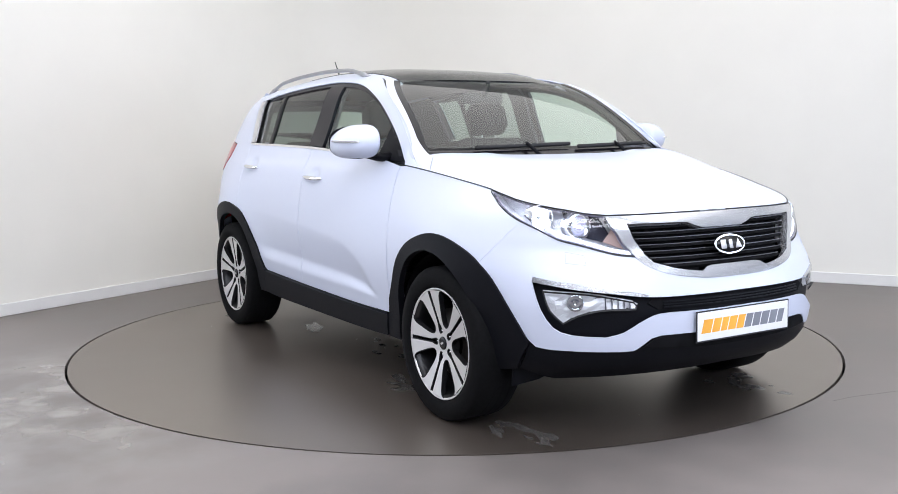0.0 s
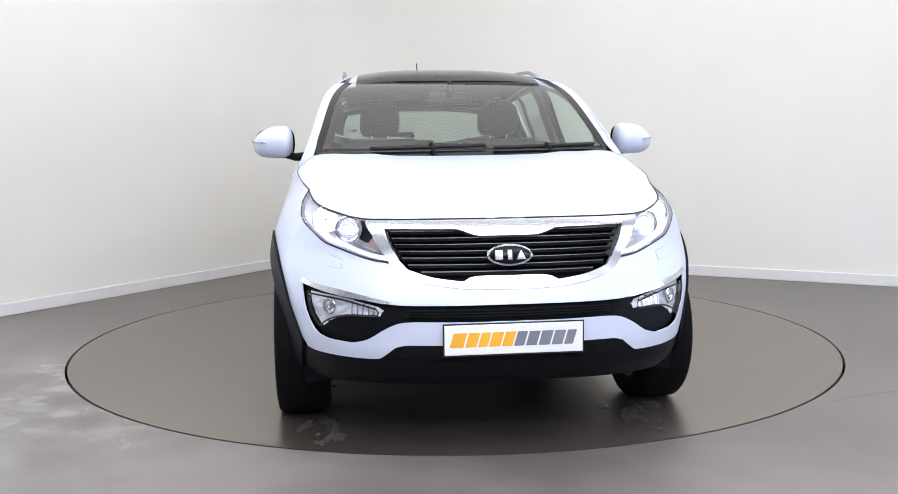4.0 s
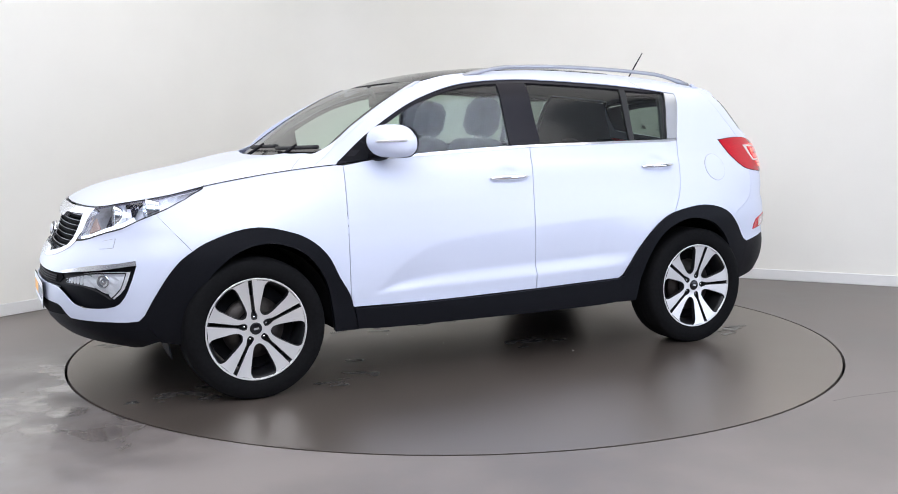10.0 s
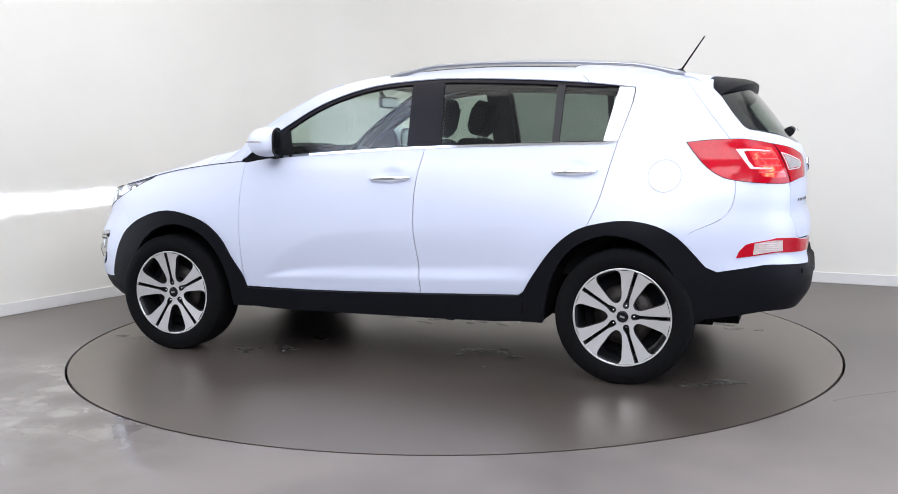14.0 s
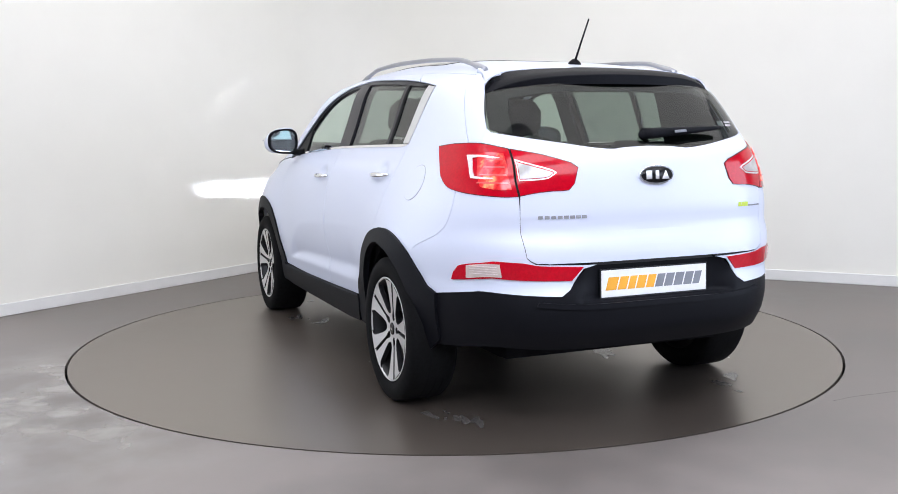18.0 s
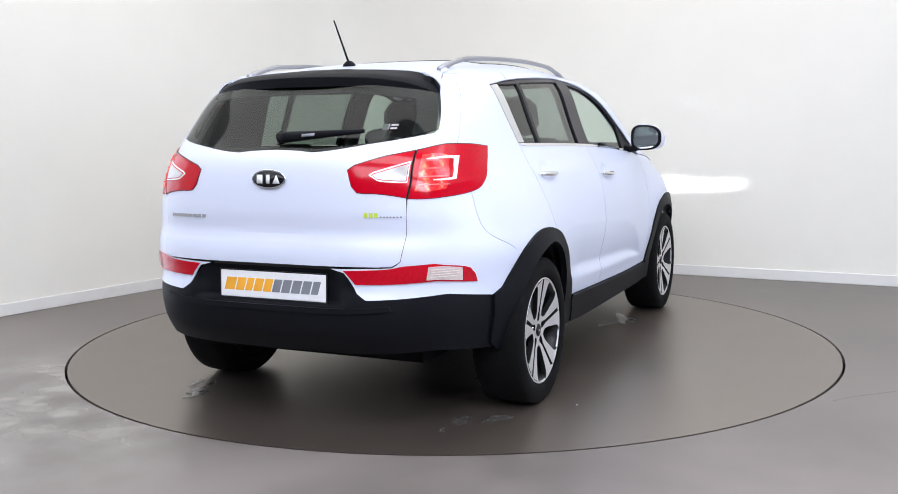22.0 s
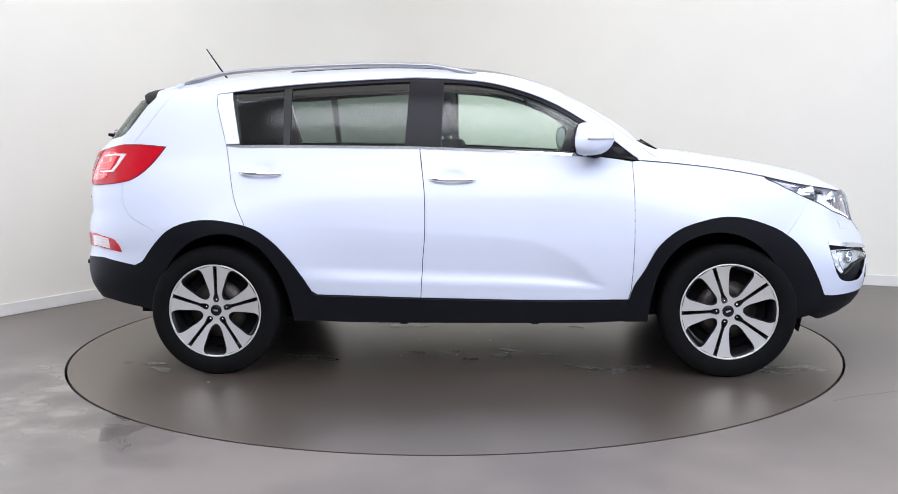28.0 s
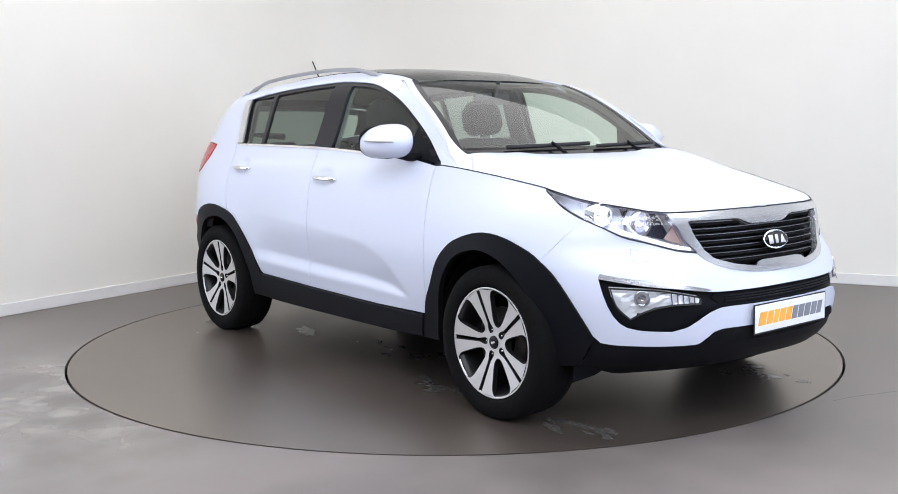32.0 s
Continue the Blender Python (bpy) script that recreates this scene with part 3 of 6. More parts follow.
DOOR_R = [(-1.144, 0.784), (-1.2, 0.915), (-1.243, 1.094), (-1.268, 1.2)]
SHUT = [(1.514, 1.009), (1.3, 1.05), (1.11, 1.076), (0.884, 1.098)]
SEAM_F = [(1.600, 0.722), (1.665, 0.80), (1.74, 0.892)]


def build_side(s):
    c = side_chart(s)
    skin("front_fender", outline(SHUT, [SHUT[-1], DOOR_F[0]], DOOR_F, [DOOR_F[-1], A_OUT[-1]], A_OUT[::-1][:-4], SEAM_F, [SEAM_F[-1], (1.682, 0.919), (1.605, 0.957), SHUT[0]]), c, PAINT, car, gap=0.0012)
    skin("front_door", outline(DOOR_F, [DOOR_F[-1], (0.375, 0.39), DOOR_B[-1]], DOOR_B[::-1], [DOOR_B[0], (-0.181, 1.176), (0.49, 1.140), (0.659, 1.124), DOOR_F[0]]), c, PAINT, car, gap=0.0021, grid=0.02, gridv=0.011)
    skin("rear_door", outline(DOOR_B, [DOOR_B[-1], (-0.5, 0.41), R_OUT[0]], R_OUT[:6], DOOR_R, [DOOR_R[-1], (-0.788, 1.190), DOOR_B[0]]), c, PAINT, car, gap=0.0021, grid=0.02, gridv=0.011)
    skin("quarter_panel", outline(R_OUT[5:9] + [(-1.60, 0.72)], [(-1.60, 0.72), (-1.64, 0.762), (-1.78, 0.83), (-1.83, 0.91), (-1.835, 1.008)], [(-1.835, 1.008), (-1.76, 1.03), (-1.68, 1.09), (-1.598, 1.192)],
                                  [(-1.598, 1.192), (-1.71, 1.203), (-1.80, 1.206)], [(-1.80, 1.206), (-1.675, 1.367), (-1.56, 1.524)], [(-1.56, 1.524), (-1.5, 1.535), (-1.2, 1.568), (-1.0, 1.582)],
                                  [(-1.0, 1.582), (-1.1, 1.4985)], [(-1.1, 1.4985), (-1.26, 1.4785), (-1.335, 1.468)], [(-1.335, 1.468), (-1.33, 1.40), (-1.268, 1.2)], DOOR_R[::-1]), c, PAINT, car, gap=0.0012, grid=0.04, gridv=0.03)
    skin("roof_side", outline([(0.885, 1.10), (0.93, 1.135)], [(0.93, 1.135), (0.80, 1.265), (0.585, 1.40), (0.39, 1.493), (0.19, 1.556), (-0.1, 1.588), (-0.5, 1.602), (-1.0, 1.583)], [(-1.0, 1.583), (-1.1, 1.499)], [(-1.1, 1.499)] + DOOR_TOP[::-1]), c, PAINT, car, grid=0.04, gridv=0.02)
    # black cladding
    skin("wheel_arch_front", outline(A_OUT, [A_OUT[-1], (0.80, 0.283)], [(0.80, 0.283), A_IN[-1]], A_IN[::-1], [A_IN[0], (1.74, 0.30)], [(1.74, 0.30), A_OUT[0]]), side_chart(s, 0.012), PLASTIC, car, gap=-0.003, thick=0.03, grid=0.04)
    skin("wheel_arch_rear", outline(R_OUT[1:], [R_OUT[-1], (-1.73, 0.355)], [(-1.73, 0.355), R_IN[-1]], R_IN[::-1], [R_IN[0], (-0.80, 0.283)], [(-0.80, 0.283), R_OUT[1]]), side_chart(s, 0.012), PLASTIC, car, gap=-0.003, thick=0.03, grid=0.04)
    skin("sill", outline([(0.82, 0.40), (0.81, 0.388), (0.375, 0.387), (-0.227, 0.399), (-0.783, 0.417), (-0.81, 0.43)], [(-0.81, 0.43), (-0.80, 0.283)], [(-0.80, 0.283), (-0.5, 0.272), (0.5, 0.272), (0.80, 0.283)], [(0.80, 0.283), (0.82, 0.40)]), side_chart(s, 0.020), PLASTIC, car, gap=0.001, thick=0.03, grid=0.08)
    # side windows
    inner = side_chart(s, -0.012)
    pane = side_chart(s, -0.022)
    skin("window_frame", outline(DLO_TOP, [DLO_TOP[-1], (-1.243, 1.478), (-1.1, 1.480)][:2], [(-1.243, 1.478), (-1.102, 1.478), (-0.796, 1.500), (-0.368, 1.519), (-0.183, 1.517), (0.063, 1.497), (0.249, 1.453), (0.43, 1.38), (0.60, 1.278), (0.69, 1.205)], [(0.69, 1.205), (0.80, 1.112)], [(0.80, 1.112), (0.86, 1.1)]), inner, PILLAR, car, "black upper frame of the side windows", gap=0, thick=0.02, grid=0.05, gridv=0.02)
    skin("centre_pillar", outline([(-0.125, 1.518), (-0.135, 1.18)], [(-0.135, 1.18), (-0.325, 1.186)], [(-0.325, 1.186), (-0.305, 1.519)], [(-0.305, 1.519), (-0.125, 1.518)]), inner, PILLAR, car, gap=0, thick=0.02, gridv=0.03)
    skin("front_side_window", outline([(0.60, 1.272), (0.43, 1.382), (0.249, 1.455), (0.063, 1.499), (-0.13, 1.517)], [(-0.13, 1.517), (-0.14, 1.175)], [(-0.14, 1.175), (0.49, 1.14), (0.56, 1.135)], [(0.56, 1.135), (0.60, 1.272)]), pane, GLASS_F, car, gap=0, thick=0, grid=0.08, gridv=0.03)
    skin("mirror_triangle", outline([(0.87, 1.102), (0.745, 1.203), (0.60, 1.285)], [(0.60, 1.285), (0.555, 1.132)], [(0.555, 1.132), (0.70, 1.12), (0.87, 1.102)]), inner, PLASTIC, car, gap=0.001, thick=0.015, gridv=0.03)
    skin("rear_side_window", outline([(-0.30, 1.52), (-0.368, 1.521), (-0.796, 1.502), (-0.945, 1.492)], [(-0.945, 1.492), (-0.94, 1.19)], [(-0.94, 1.19), (-0.32, 1.184)], [(-0.32, 1.184), (-0.30, 1.52)]), pane, GLASS_R, car, gap=0, thick=0, grid=0.08, gridv=0.03)
    skin("window_divider", outline([(-0.935, 1.492), (-0.975, 1.488)], [(-0.975, 1.488), (-0.965, 1.19)], [(-0.965, 1.19), (-0.93, 1.19)], [(-0.93, 1.19), (-0.935, 1.492)]), inner, SEAL, car, gap=0, thick=0.015, gridv=0.03)
    skin("quarter_window", outline([(-0.97, 1.489), (-1.102, 1.48), (-1.243, 1.470)], [(-1.243, 1.470), (-1.19, 1.196)], [(-1.19, 1.196), (-0.96, 1.192)], [(-0.96, 1.192), (-0.97, 1.489)]), pane, GLASS_R, car, gap=0, thick=0, grid=0.08, gridv=0.03)
    skin("window_chrome", outline([(-1.255, 1.474), (-1.333, 1.466)], [(-1.333, 1.466), (-1.328, 1.40), (-1.268, 1.202)], [(-1.268, 1.202), (-1.195, 1.202)], [(-1.195, 1.202), (-1.255, 1.474)]), side_chart(s, 0.002), SATIN, car, "brushed aluminium trim behind the rear window", gap=0.001, thick=0.01, gridv=0.03)
    skin("belt_moulding", outline(BELT[1:], [BELT[-1], (-1.268, 1.199)], [(-1.268, 1.199), (-1.2, 1.186), (-0.788, 1.180), (-0.181, 1.166), (0.49, 1.130), (0.659, 1.114)], [(0.659, 1.114), BELT[1]]), side_chart(s, 0.004), CHROME, car, "thin chrome strip under the side windows", gap=0, thick=0.012, grid=0.06, gridv=0.02)


DOOR_TOP = [DLO_TOP[0]] + DLO_TOP[1:10]
for s in (1, -1):
    build_side(s)

# bonnet
RIDGE = [(0.80, 1.104), (0.884, 1.098), (1.11, 1.076), (1.3, 1.05), (1.514, 1.010), (1.652, 0.977), (1.77, 0.955), (1.867, 0.939), (1.967, 0.920)]
EDGE = curve([(x, side_y(x, z) - 0.0006) for x, z in RIDGE] + [(2.005, 0.40), (2.022, 0.2), (2.028, 0.0)])
EDGE_Z = curve([(x, z + 0.002) for x, z in RIDGE] + [(2.005, 0.921), (2.03, 0.921)])
CREST = curve([(0.9, 1.155), (1.0, 1.146), (1.24, 1.122), (1.42, 1.097), (1.6, 1.067), (1.78, 1.030), (1.9, 0.998), (1.97, 0.967), (2.01, 0.940), (2.03, 0.923)])


def bonnet_z(x, y):
    e = max(EDGE(x), 0.02)
    t = min(1.0, abs(y) / e)
    k = max(0.0, min(1.0, (1.42 - x) / 0.42))
    k = k * k * (3 - 2 * k)  # towards the windscreen the shoulders stand up and fall steeply to the joint
    z = CREST(x) + (EDGE_Z(x) - CREST(x)) * t ** (2.05 + 5 * k) + 0.052 * k * t ** 4 * (1 - t ** 14)
    return z + 0.006 * math.exp(-((abs(y) - 0.46 * min(1, 1.6 / max(x, 0.9)) ) / 0.06) ** 2) * max(0, min(1, (2.0 - x) * 2.5))


def bonnet_half():
    xs = [2.026, 2.02, 2.005, 1.967, 1.9, 1.84, 1.77, 1.7, 1.6, 1.514, 1.4, 1.3, 1.2, 1.11, 1.0, 0.93]
    return [(x, EDGE(x) + 0.0006) for x in xs]


BACK = [(0.93, 0.81), (0.965, 0.74), (1.005, 0.6), (1.04, 0.4), (1.06, 0.2), (1.065, 0.0)]
bp = [(2.028, 0.0)] + bonnet_half() + spline(BACK)[1:] + [BACK[-1]]
bm = sheet([(y, x) for x, y in bp], lambda y, x: (x, y, bonnet_z(x, y)), 0.045, 0.045, mirror=True)
bmesh.ops.recalc_face_normals(bm, faces=bm.faces[:])
face_out(bm, lambda c: Vector((0, 0, 1)))
thicken(bm, 0.010)
part("bonnet", bm, PAINT, car)

def edge_pts(xs, lift=0.003, inset=-0.003):
    return [(x, EDGE(x) - inset, EDGE_Z(x) + lift) for x in xs]


for s in (1, -1):
    part("bonnet_seam", tube([(x, s * y, z) for x, y, z in edge_pts([0.89 + 0.0446 * k for k in range(15)], 0.0, -0.001)], 0.0022, 6), SEAL, car, "dark bonnet joint")
    part("bonnet_seam", tube([(x, s * y, z) for x, y, z in edge_pts([1.514, 1.58, 1.652, 1.71, 1.77, 1.82, 1.867, 1.92, 1.967, 1.99, 2.005, 2.018, 2.026], -0.001, -0.003)], 0.003, 6), SEAL, car, "dark bonnet joint")

# windscreen between the pillars, with its black cowl
def screen_edge(z):
    y = 0.7
    for _ in range(25):
        y = 0.5 * y + 0.5 * side_y(screen_x(y, z), z)
    return y - 0.004


def screen_grid(z0, z1, off, rows=16, cols=18, e0=0.0):
    bm = bmesh.new()
    g = []
    for i in range(rows + 1):
        z = z0 + (z1 - z0) * i / rows
        ye = screen_edge(z) - e0
        g.append([bm.verts.new((screen_x(ye * k, z) + off, ye * k, z)) for k in [(-1 + 2 * j / cols) for j in range(cols + 1)]])
    for a, b in zip(g, g[1:]):
        for j in range(cols):
            bm.faces.new((a[j], a[j + 1], b[j + 1], b[j]))
    return bm


part("windscreen", screen_grid(1.115, 1.527, -0.002, e0=0.03), GLASS_S, car, "clear windscreen with a dark printed edge")


def screen_strip(name, y0, y1, off, material, s, label="", z0=1.10, z1=1.526):
    """An upright strip along the windscreen's edge, y0 to y1 in from the body side."""
    bm = bmesh.new()
    g = []
    for i in range(21):
        z = z0 + (z1 - z0) * i / 20
        ye = screen_edge(z) + 0.006
        g.append([bm.verts.new((screen_x(ye - d, z) + off, s * (ye - d), z)) for d in (y0, (y0 + y1) / 2, y1)])
    for a, b in zip(g, g[1:]):
        for j in range(2):
            bm.faces.new((a[j], a[j + 1], b[j + 1], b[j]))
    bmesh.ops.recalc_face_normals(bm, faces=bm.faces[:])
    face_out(bm, lambda c: Vector((1, 0, 0.3)))
    thicken(bm, 0.008)
    return part(name, bm, material, car, label)


for s in (1, -1):
    screen_strip("windscreen_pillar", 0.0, 0.042, 0.003, PAINT, s, "white windscreen pillar")
    screen_strip("screen_border", 0.043, 0.078, 0.001, GLOSSBLACK, s, "black printed windscreen border")
part("screen_border", screen_grid(1.10, 1.176, 0.001, rows=4, e0=0.02), GLOSSBLACK, car, "black printed lower border of the windscreen", solid=0.004)
# front bumper, grille and lamps
FW = front_wrap()


def conv(*pts):
    """Points on the nose: ('y', y, z) or ('x', x, z) to angles."""
    return [fy(a, z) if k == "y" else fx(a, z) for k, a, z in pts]


HL_LOW = conv(("x", 1.514, 1.009), ("x", 1.605, 0.957), ("x", 1.682, 0.919), ("x", 1.74, 0.892), ("x", 1.81, 0.862), ("y", 0.69, 0.825), ("y", 0.63, 0.803), ("y", 0.53, 0.769), ("y", 0.45, 0.757))
HL_IN = conv(("y", 0.45, 0.757), ("y", 0.487, 0.81), ("y", 0.516, 0.87), ("y", 0.535, 0.917))
HL_TOP = conv(("y", 0.535, 0.917), ("y", 0.625, 0.936), ("x", 1.77, 0.953), ("x", 1.652, 0.975), ("x", 1.514, 1.009))
FRAME_LOW = conv(("y", 0.45, 0.757), ("y", 0.42, 0.727), ("y", 0.34, 0.694), ("y", 0.2, 0.671), ("y", 0.1, 0.666), ("y", 0.0, 0.665))
INT_TOP = conv(("y", 0.0, 0.610), ("y", 0.2, 0.609), ("y", 0.39, 0.609), ("y", 0.47, 0.613), ("y", 0.56, 0.625), ("y", 0.68, 0.641), ("x", 1.835, 0.664))
INT_OUT = conv(("x", 1.835, 0.664), ("x", 1.845, 0.635), ("x", 1.872, 0.556), ("x", 1.91, 0.486), ("x", 1.965, 0.461), ("y", 0.59, 0.455))
INT_LOW = conv(("y", 0.59, 0.455), ("y", 0.535, 0.474), ("y", 0.485, 0.510), ("y", 0.43, 0.539), ("y", 0.37, 0.547), ("y", 0.2, 0.547), ("y", 0.0, 0.547))
BAR_LOW = conv(("y", 0.0, 0.461), ("y", 0.2, 0.460), ("y", 0.40, 0.458), ("y", 0.435, 0.448), ("y", 0.482, 0.407), ("y", 0.525, 0.398), ("y", 0.69, 0.396), ("x", 1.875, 0.397), ("x", 1.835, 0.402), ("x", 1.809, 0.43))


def nose_x(y, z):
    return front_wrap()(*fy(y, z))[0]

bumper = outline(FRAME_LOW[::-1], HL_LOW[::-1][:6], [HL_LOW[3]] + [fx(*p) for p in spline(SEAM_F)[::-1] if p[1] < 0.88], [fx(*p) for p in spline([(1.60, 0.722), (1.655, 0.68), (1.718, 0.60), (1.783, 0.486), (1.809, 0.43)])] + [BAR_LOW[-1]],
                 BAR_LOW[::-1], [BAR_LOW[0], INT_LOW[-1]], INT_LOW[::-1], INT_OUT[::-1], INT_TOP[::-1], [INT_TOP[0], FRAME_LOW[-1]])
skin("front_bumper", bumper, FW, PAINT, car, gap=0, grid=0.03, gridv=0.014, mirror=True)
low = outline(BAR_LOW, conv(("x", 1.809, 0.43), ("x", 1.74, 0.30)), conv(("x", 1.74, 0.30), ("x", 1.83, 0.262), ("y", 0.6, 0.272), ("y", 0.4, 0.288), ("y", 0.0, 0.298)), conv(("y", 0, 0.298), ("y", 0, 0.462)))
skin("front_valance", low, front_wrap(-0.004), PLASTIC, car, "textured black plastic lower bumper", gap=0, grid=0.05, gridv=0.04, mirror=True)
intake = outline(INT_TOP, INT_OUT, INT_LOW, [INT_LOW[-1], INT_TOP[0]])
skin("lower_intake", intake, front_wrap(-0.022), PLASTIC, car, "black plastic lower air intake surround", gap=-0.004, thick=0.03, grid=0.05, gridv=0.04, mirror=True)
slot = outline(conv(("y", 0, 0.602), ("y", 0.30, 0.602), ("y", 0.42, 0.606)), conv(("y", 0.42, 0.606), ("y", 0.45, 0.585), ("y", 0.41, 0.559)), conv(("y", 0.41, 0.559), ("y", 0.25, 0.556), ("y", 0, 0.556)), conv(("y", 0, 0.556), ("y", 0, 0.602)))
slot_ob = skin("intake_mesh", slot, front_wrap(-0.016), DARK, car, "dark mesh of the lower intake", gap=0, thick=0.01, gridv=0.02, mirror=True)
for zz in (0.568, 0.579, 0.590):
    bar = outline(conv(("y", 0, zz + 0.0025), ("y", 0.39, zz + 0.0025)), conv(("y", 0.39, zz + 0.0025), ("y", 0.39, zz - 0.0025)), conv(("y", 0.39, zz - 0.0025), ("y", 0, zz - 0.0025)), conv(("y", 0, zz - 0.0025), ("y", 0, zz + 0.0025)))
    skin("intake_bar", bar, front_wrap(-0.010), PLASTIC, slot_ob, gap=0, thick=0.006, mirror=True)
# No slot is cut: a black skin on the valance stands for its shade.
under = outline(conv(("y", 0, 0.456), ("y", 0.38, 0.456), ("y", 0.465, 0.412)), conv(("y", 0.465, 0.412), ("y", 0.2, 0.398), ("y", 0, 0.396)), conv(("y", 0, 0.396), ("y", 0, 0.456)))
skin("lower_slot", under, front_wrap(0.002), DARK, car, "flat dark panel that stands for the shaded slot under the front bumper bar", gap=0, thick=0.01, mirror=True)

# grille
GR_TOP = conv(("y", 0.0, 0.858), ("y", 0.11, 0.859), ("y", 0.14, 0.866), ("y", 0.185, 0.883), ("y", 0.30, 0.886), ("y", 0.466, 0.888))
GR_SIDE = conv(("y", 0.466, 0.888), ("y", 0.452, 0.84), ("y", 0.415, 0.77), ("y", 0.385, 0.737))
GR_LOW = conv(("y", 0.385, 0.737), ("y", 0.30, 0.711), ("y", 0.20, 0.696), ("y", 0.18, 0.694))
GR_TAB = conv(("y", 0.18, 0.694), ("y", 0.155, 0.708), ("y", 0.125, 0.713), ("y", 0.0, 0.713))
grille = tagged(new("grille"), "black slatted grille in a chrome frame")
grille.parent = car
mesh = outline(GR_TOP, GR_SIDE, GR_LOW, GR_TAB, [GR_TAB[-1], GR_TOP[0]])
skin("grille_back", mesh, front_wrap(-0.045), DARK, grille, gap=-0.006, thick=0.01, gridv=0.03, mirror=True)
SLATGREY = mat("slat_grey", (0.13, 0.13, 0.145), 0.3, metal=0.4)
GR_X = curve([(0.69, 0.17), (0.711, 0.30), (0.737, 0.38), (0.77, 0.41), (0.84, 0.448), (0.89, 0.462)])
for i, zz in enumerate((0.722, 0.747, 0.772, 0.797, 0.822, 0.846, 0.872)):
    yy = GR_X(zz) - 0.004
    y0 = 0.16 if i == 6 else 0.0
    def slat(dz0, dz1, y0=y0, yy=yy, zz=zz):
        return outline(conv(("y", y0, zz + dz1), ("y", yy, zz + dz1)), conv(("y", yy, zz + dz1), ("y", yy, zz + dz0)), conv(("y", yy, zz + dz0), ("y", y0, zz + dz0)), conv(("y", y0, zz + dz0), ("y", y0, zz + dz1)))
    for q in (1, -1):
        gw = lambda off, q=q: (lambda a, z, f=front_wrap(off): f(q * a, z))
        sl = skin("grille_slat", slat(-0.0075, 0.0045), gw(-0.017), DARK, grille, gap=0, thick=0.028)
        skin("slat_edge", slat(0.0032, 0.0058), gw(-0.0150), SLATGREY, sl, "thin bright edge of a grille slat", gap=0, thick=0.004)
frame_out = outline(conv(("y", 0.0, 0.918), ("y", 0.3, 0.918), ("y", 0.535, 0.917)), HL_IN[::-1], FRAME_LOW, [FRAME_LOW[-1], GR_TAB[-1]], GR_TAB[::-1], GR_LOW[::-1], GR_SIDE[::-1], GR_TOP[::-1], [GR_TOP[0], fy(0, 0.918)])
skin("grille_frame", frame_out, front_wrap(0.004), FRAMESATIN, grille, "satin chrome grille frame", gap=0, thick=0.03, grid=0.05, gridv=0.02, mirror=True)


def oval(a, b, n=40):
    return [(a * math.cos(2 * math.pi * i / n), b * math.sin(2 * math.pi * i / n)) for i in range(n)]


def badge(name, m, a, b):
    """An oval badge: chrome rim, black field, and three plain bright shapes."""
    e = part(name, prism(oval(a, b), 0.010, m), CHROME, car, "oval chrome badge with a black field", bevel=0.002)
    part("field", prism(oval(a * 0.9, b * 0.82), 0.0125, m), GLOSSBLACK, e)
    k = a / 0.075
    w = 0.0125 * k
    for cx, pts in ((-0.036, [(-1, -1), (1, -1), (1, 1), (-1, 1)]), (0.0, [(-0.6, -1), (0.6, -1), (0.6, 1), (-0.6, 1)]), (0.037, [(-1.3, -1), (0, 1), (1.3, -1)])):
        part("symbol", prism([(cx * k + x * w * 0.95, y * b * 0.44) for x, y in pts], 0.0155, m), BADGEWHITE, e, "plain bright shape")
    return e


def facing(x, y, z, pitch=0.0, back=False):
    """Local x to the side, y up, z out of the car's nose (or tail)."""
    r = Matrix(((0, 0, 1, 0), (1, 0, 0, 0), (0, 1, 0, 0), (0, 0, 0, 1)))
    if back:
        r = Matrix(((0, 0, -1, 0), (-1, 0, 0, 0), (0, 1, 0, 0), (0, 0, 0, 1)))
    return Matrix.Translation((x, y, z)) @ Matrix.Rotation(radians(pitch), 4, "Y") @ r


badge("badge", facing(2.116, 0, 0.785, -15), 0.088, 0.042)


def plate(name, m):
    """Dealer's show plate: white board, slanted orange and grey blocks in place of its lettering."""
    p = part(name, prism([(-0.263, -0.057), (0.263, -0.057), (0.263, 0.057), (-0.263, 0.057)], 0.006, m), PLATEWHITE, car, "white show plate with orange and grey blocks", smooth=False, bevel=0.003)
    part("plate_holder", prism([(-0.268, -0.062), (0.268, -0.062), (0.268, 0.062), (-0.268, 0.062)], 0.004, m), SEAL, p, "black plastic plate holder", smooth=False)
    x = -0.236
    for i, w in enumerate((0.058, 0.049, 0.041, 0.049, 0.046, 0.045, 0.048, 0.050, 0.048, 0.041)):
        hgt = 0.027
        sl = 0.008
        pts = [(x - sl, -hgt), (x + w - 0.007 - sl, -hgt), (x + w - 0.007 + sl, hgt), (x + sl, hgt)]
        part("block", prism(pts, 0.0072, m), ORANGE if i < 5 else PRINTGREY, p, "slanted orange block" if i < 5 else "slanted grey block", smooth=False)
        x += w
    return p


plate("front_plate", facing(2.203, 0, 0.482, -1))

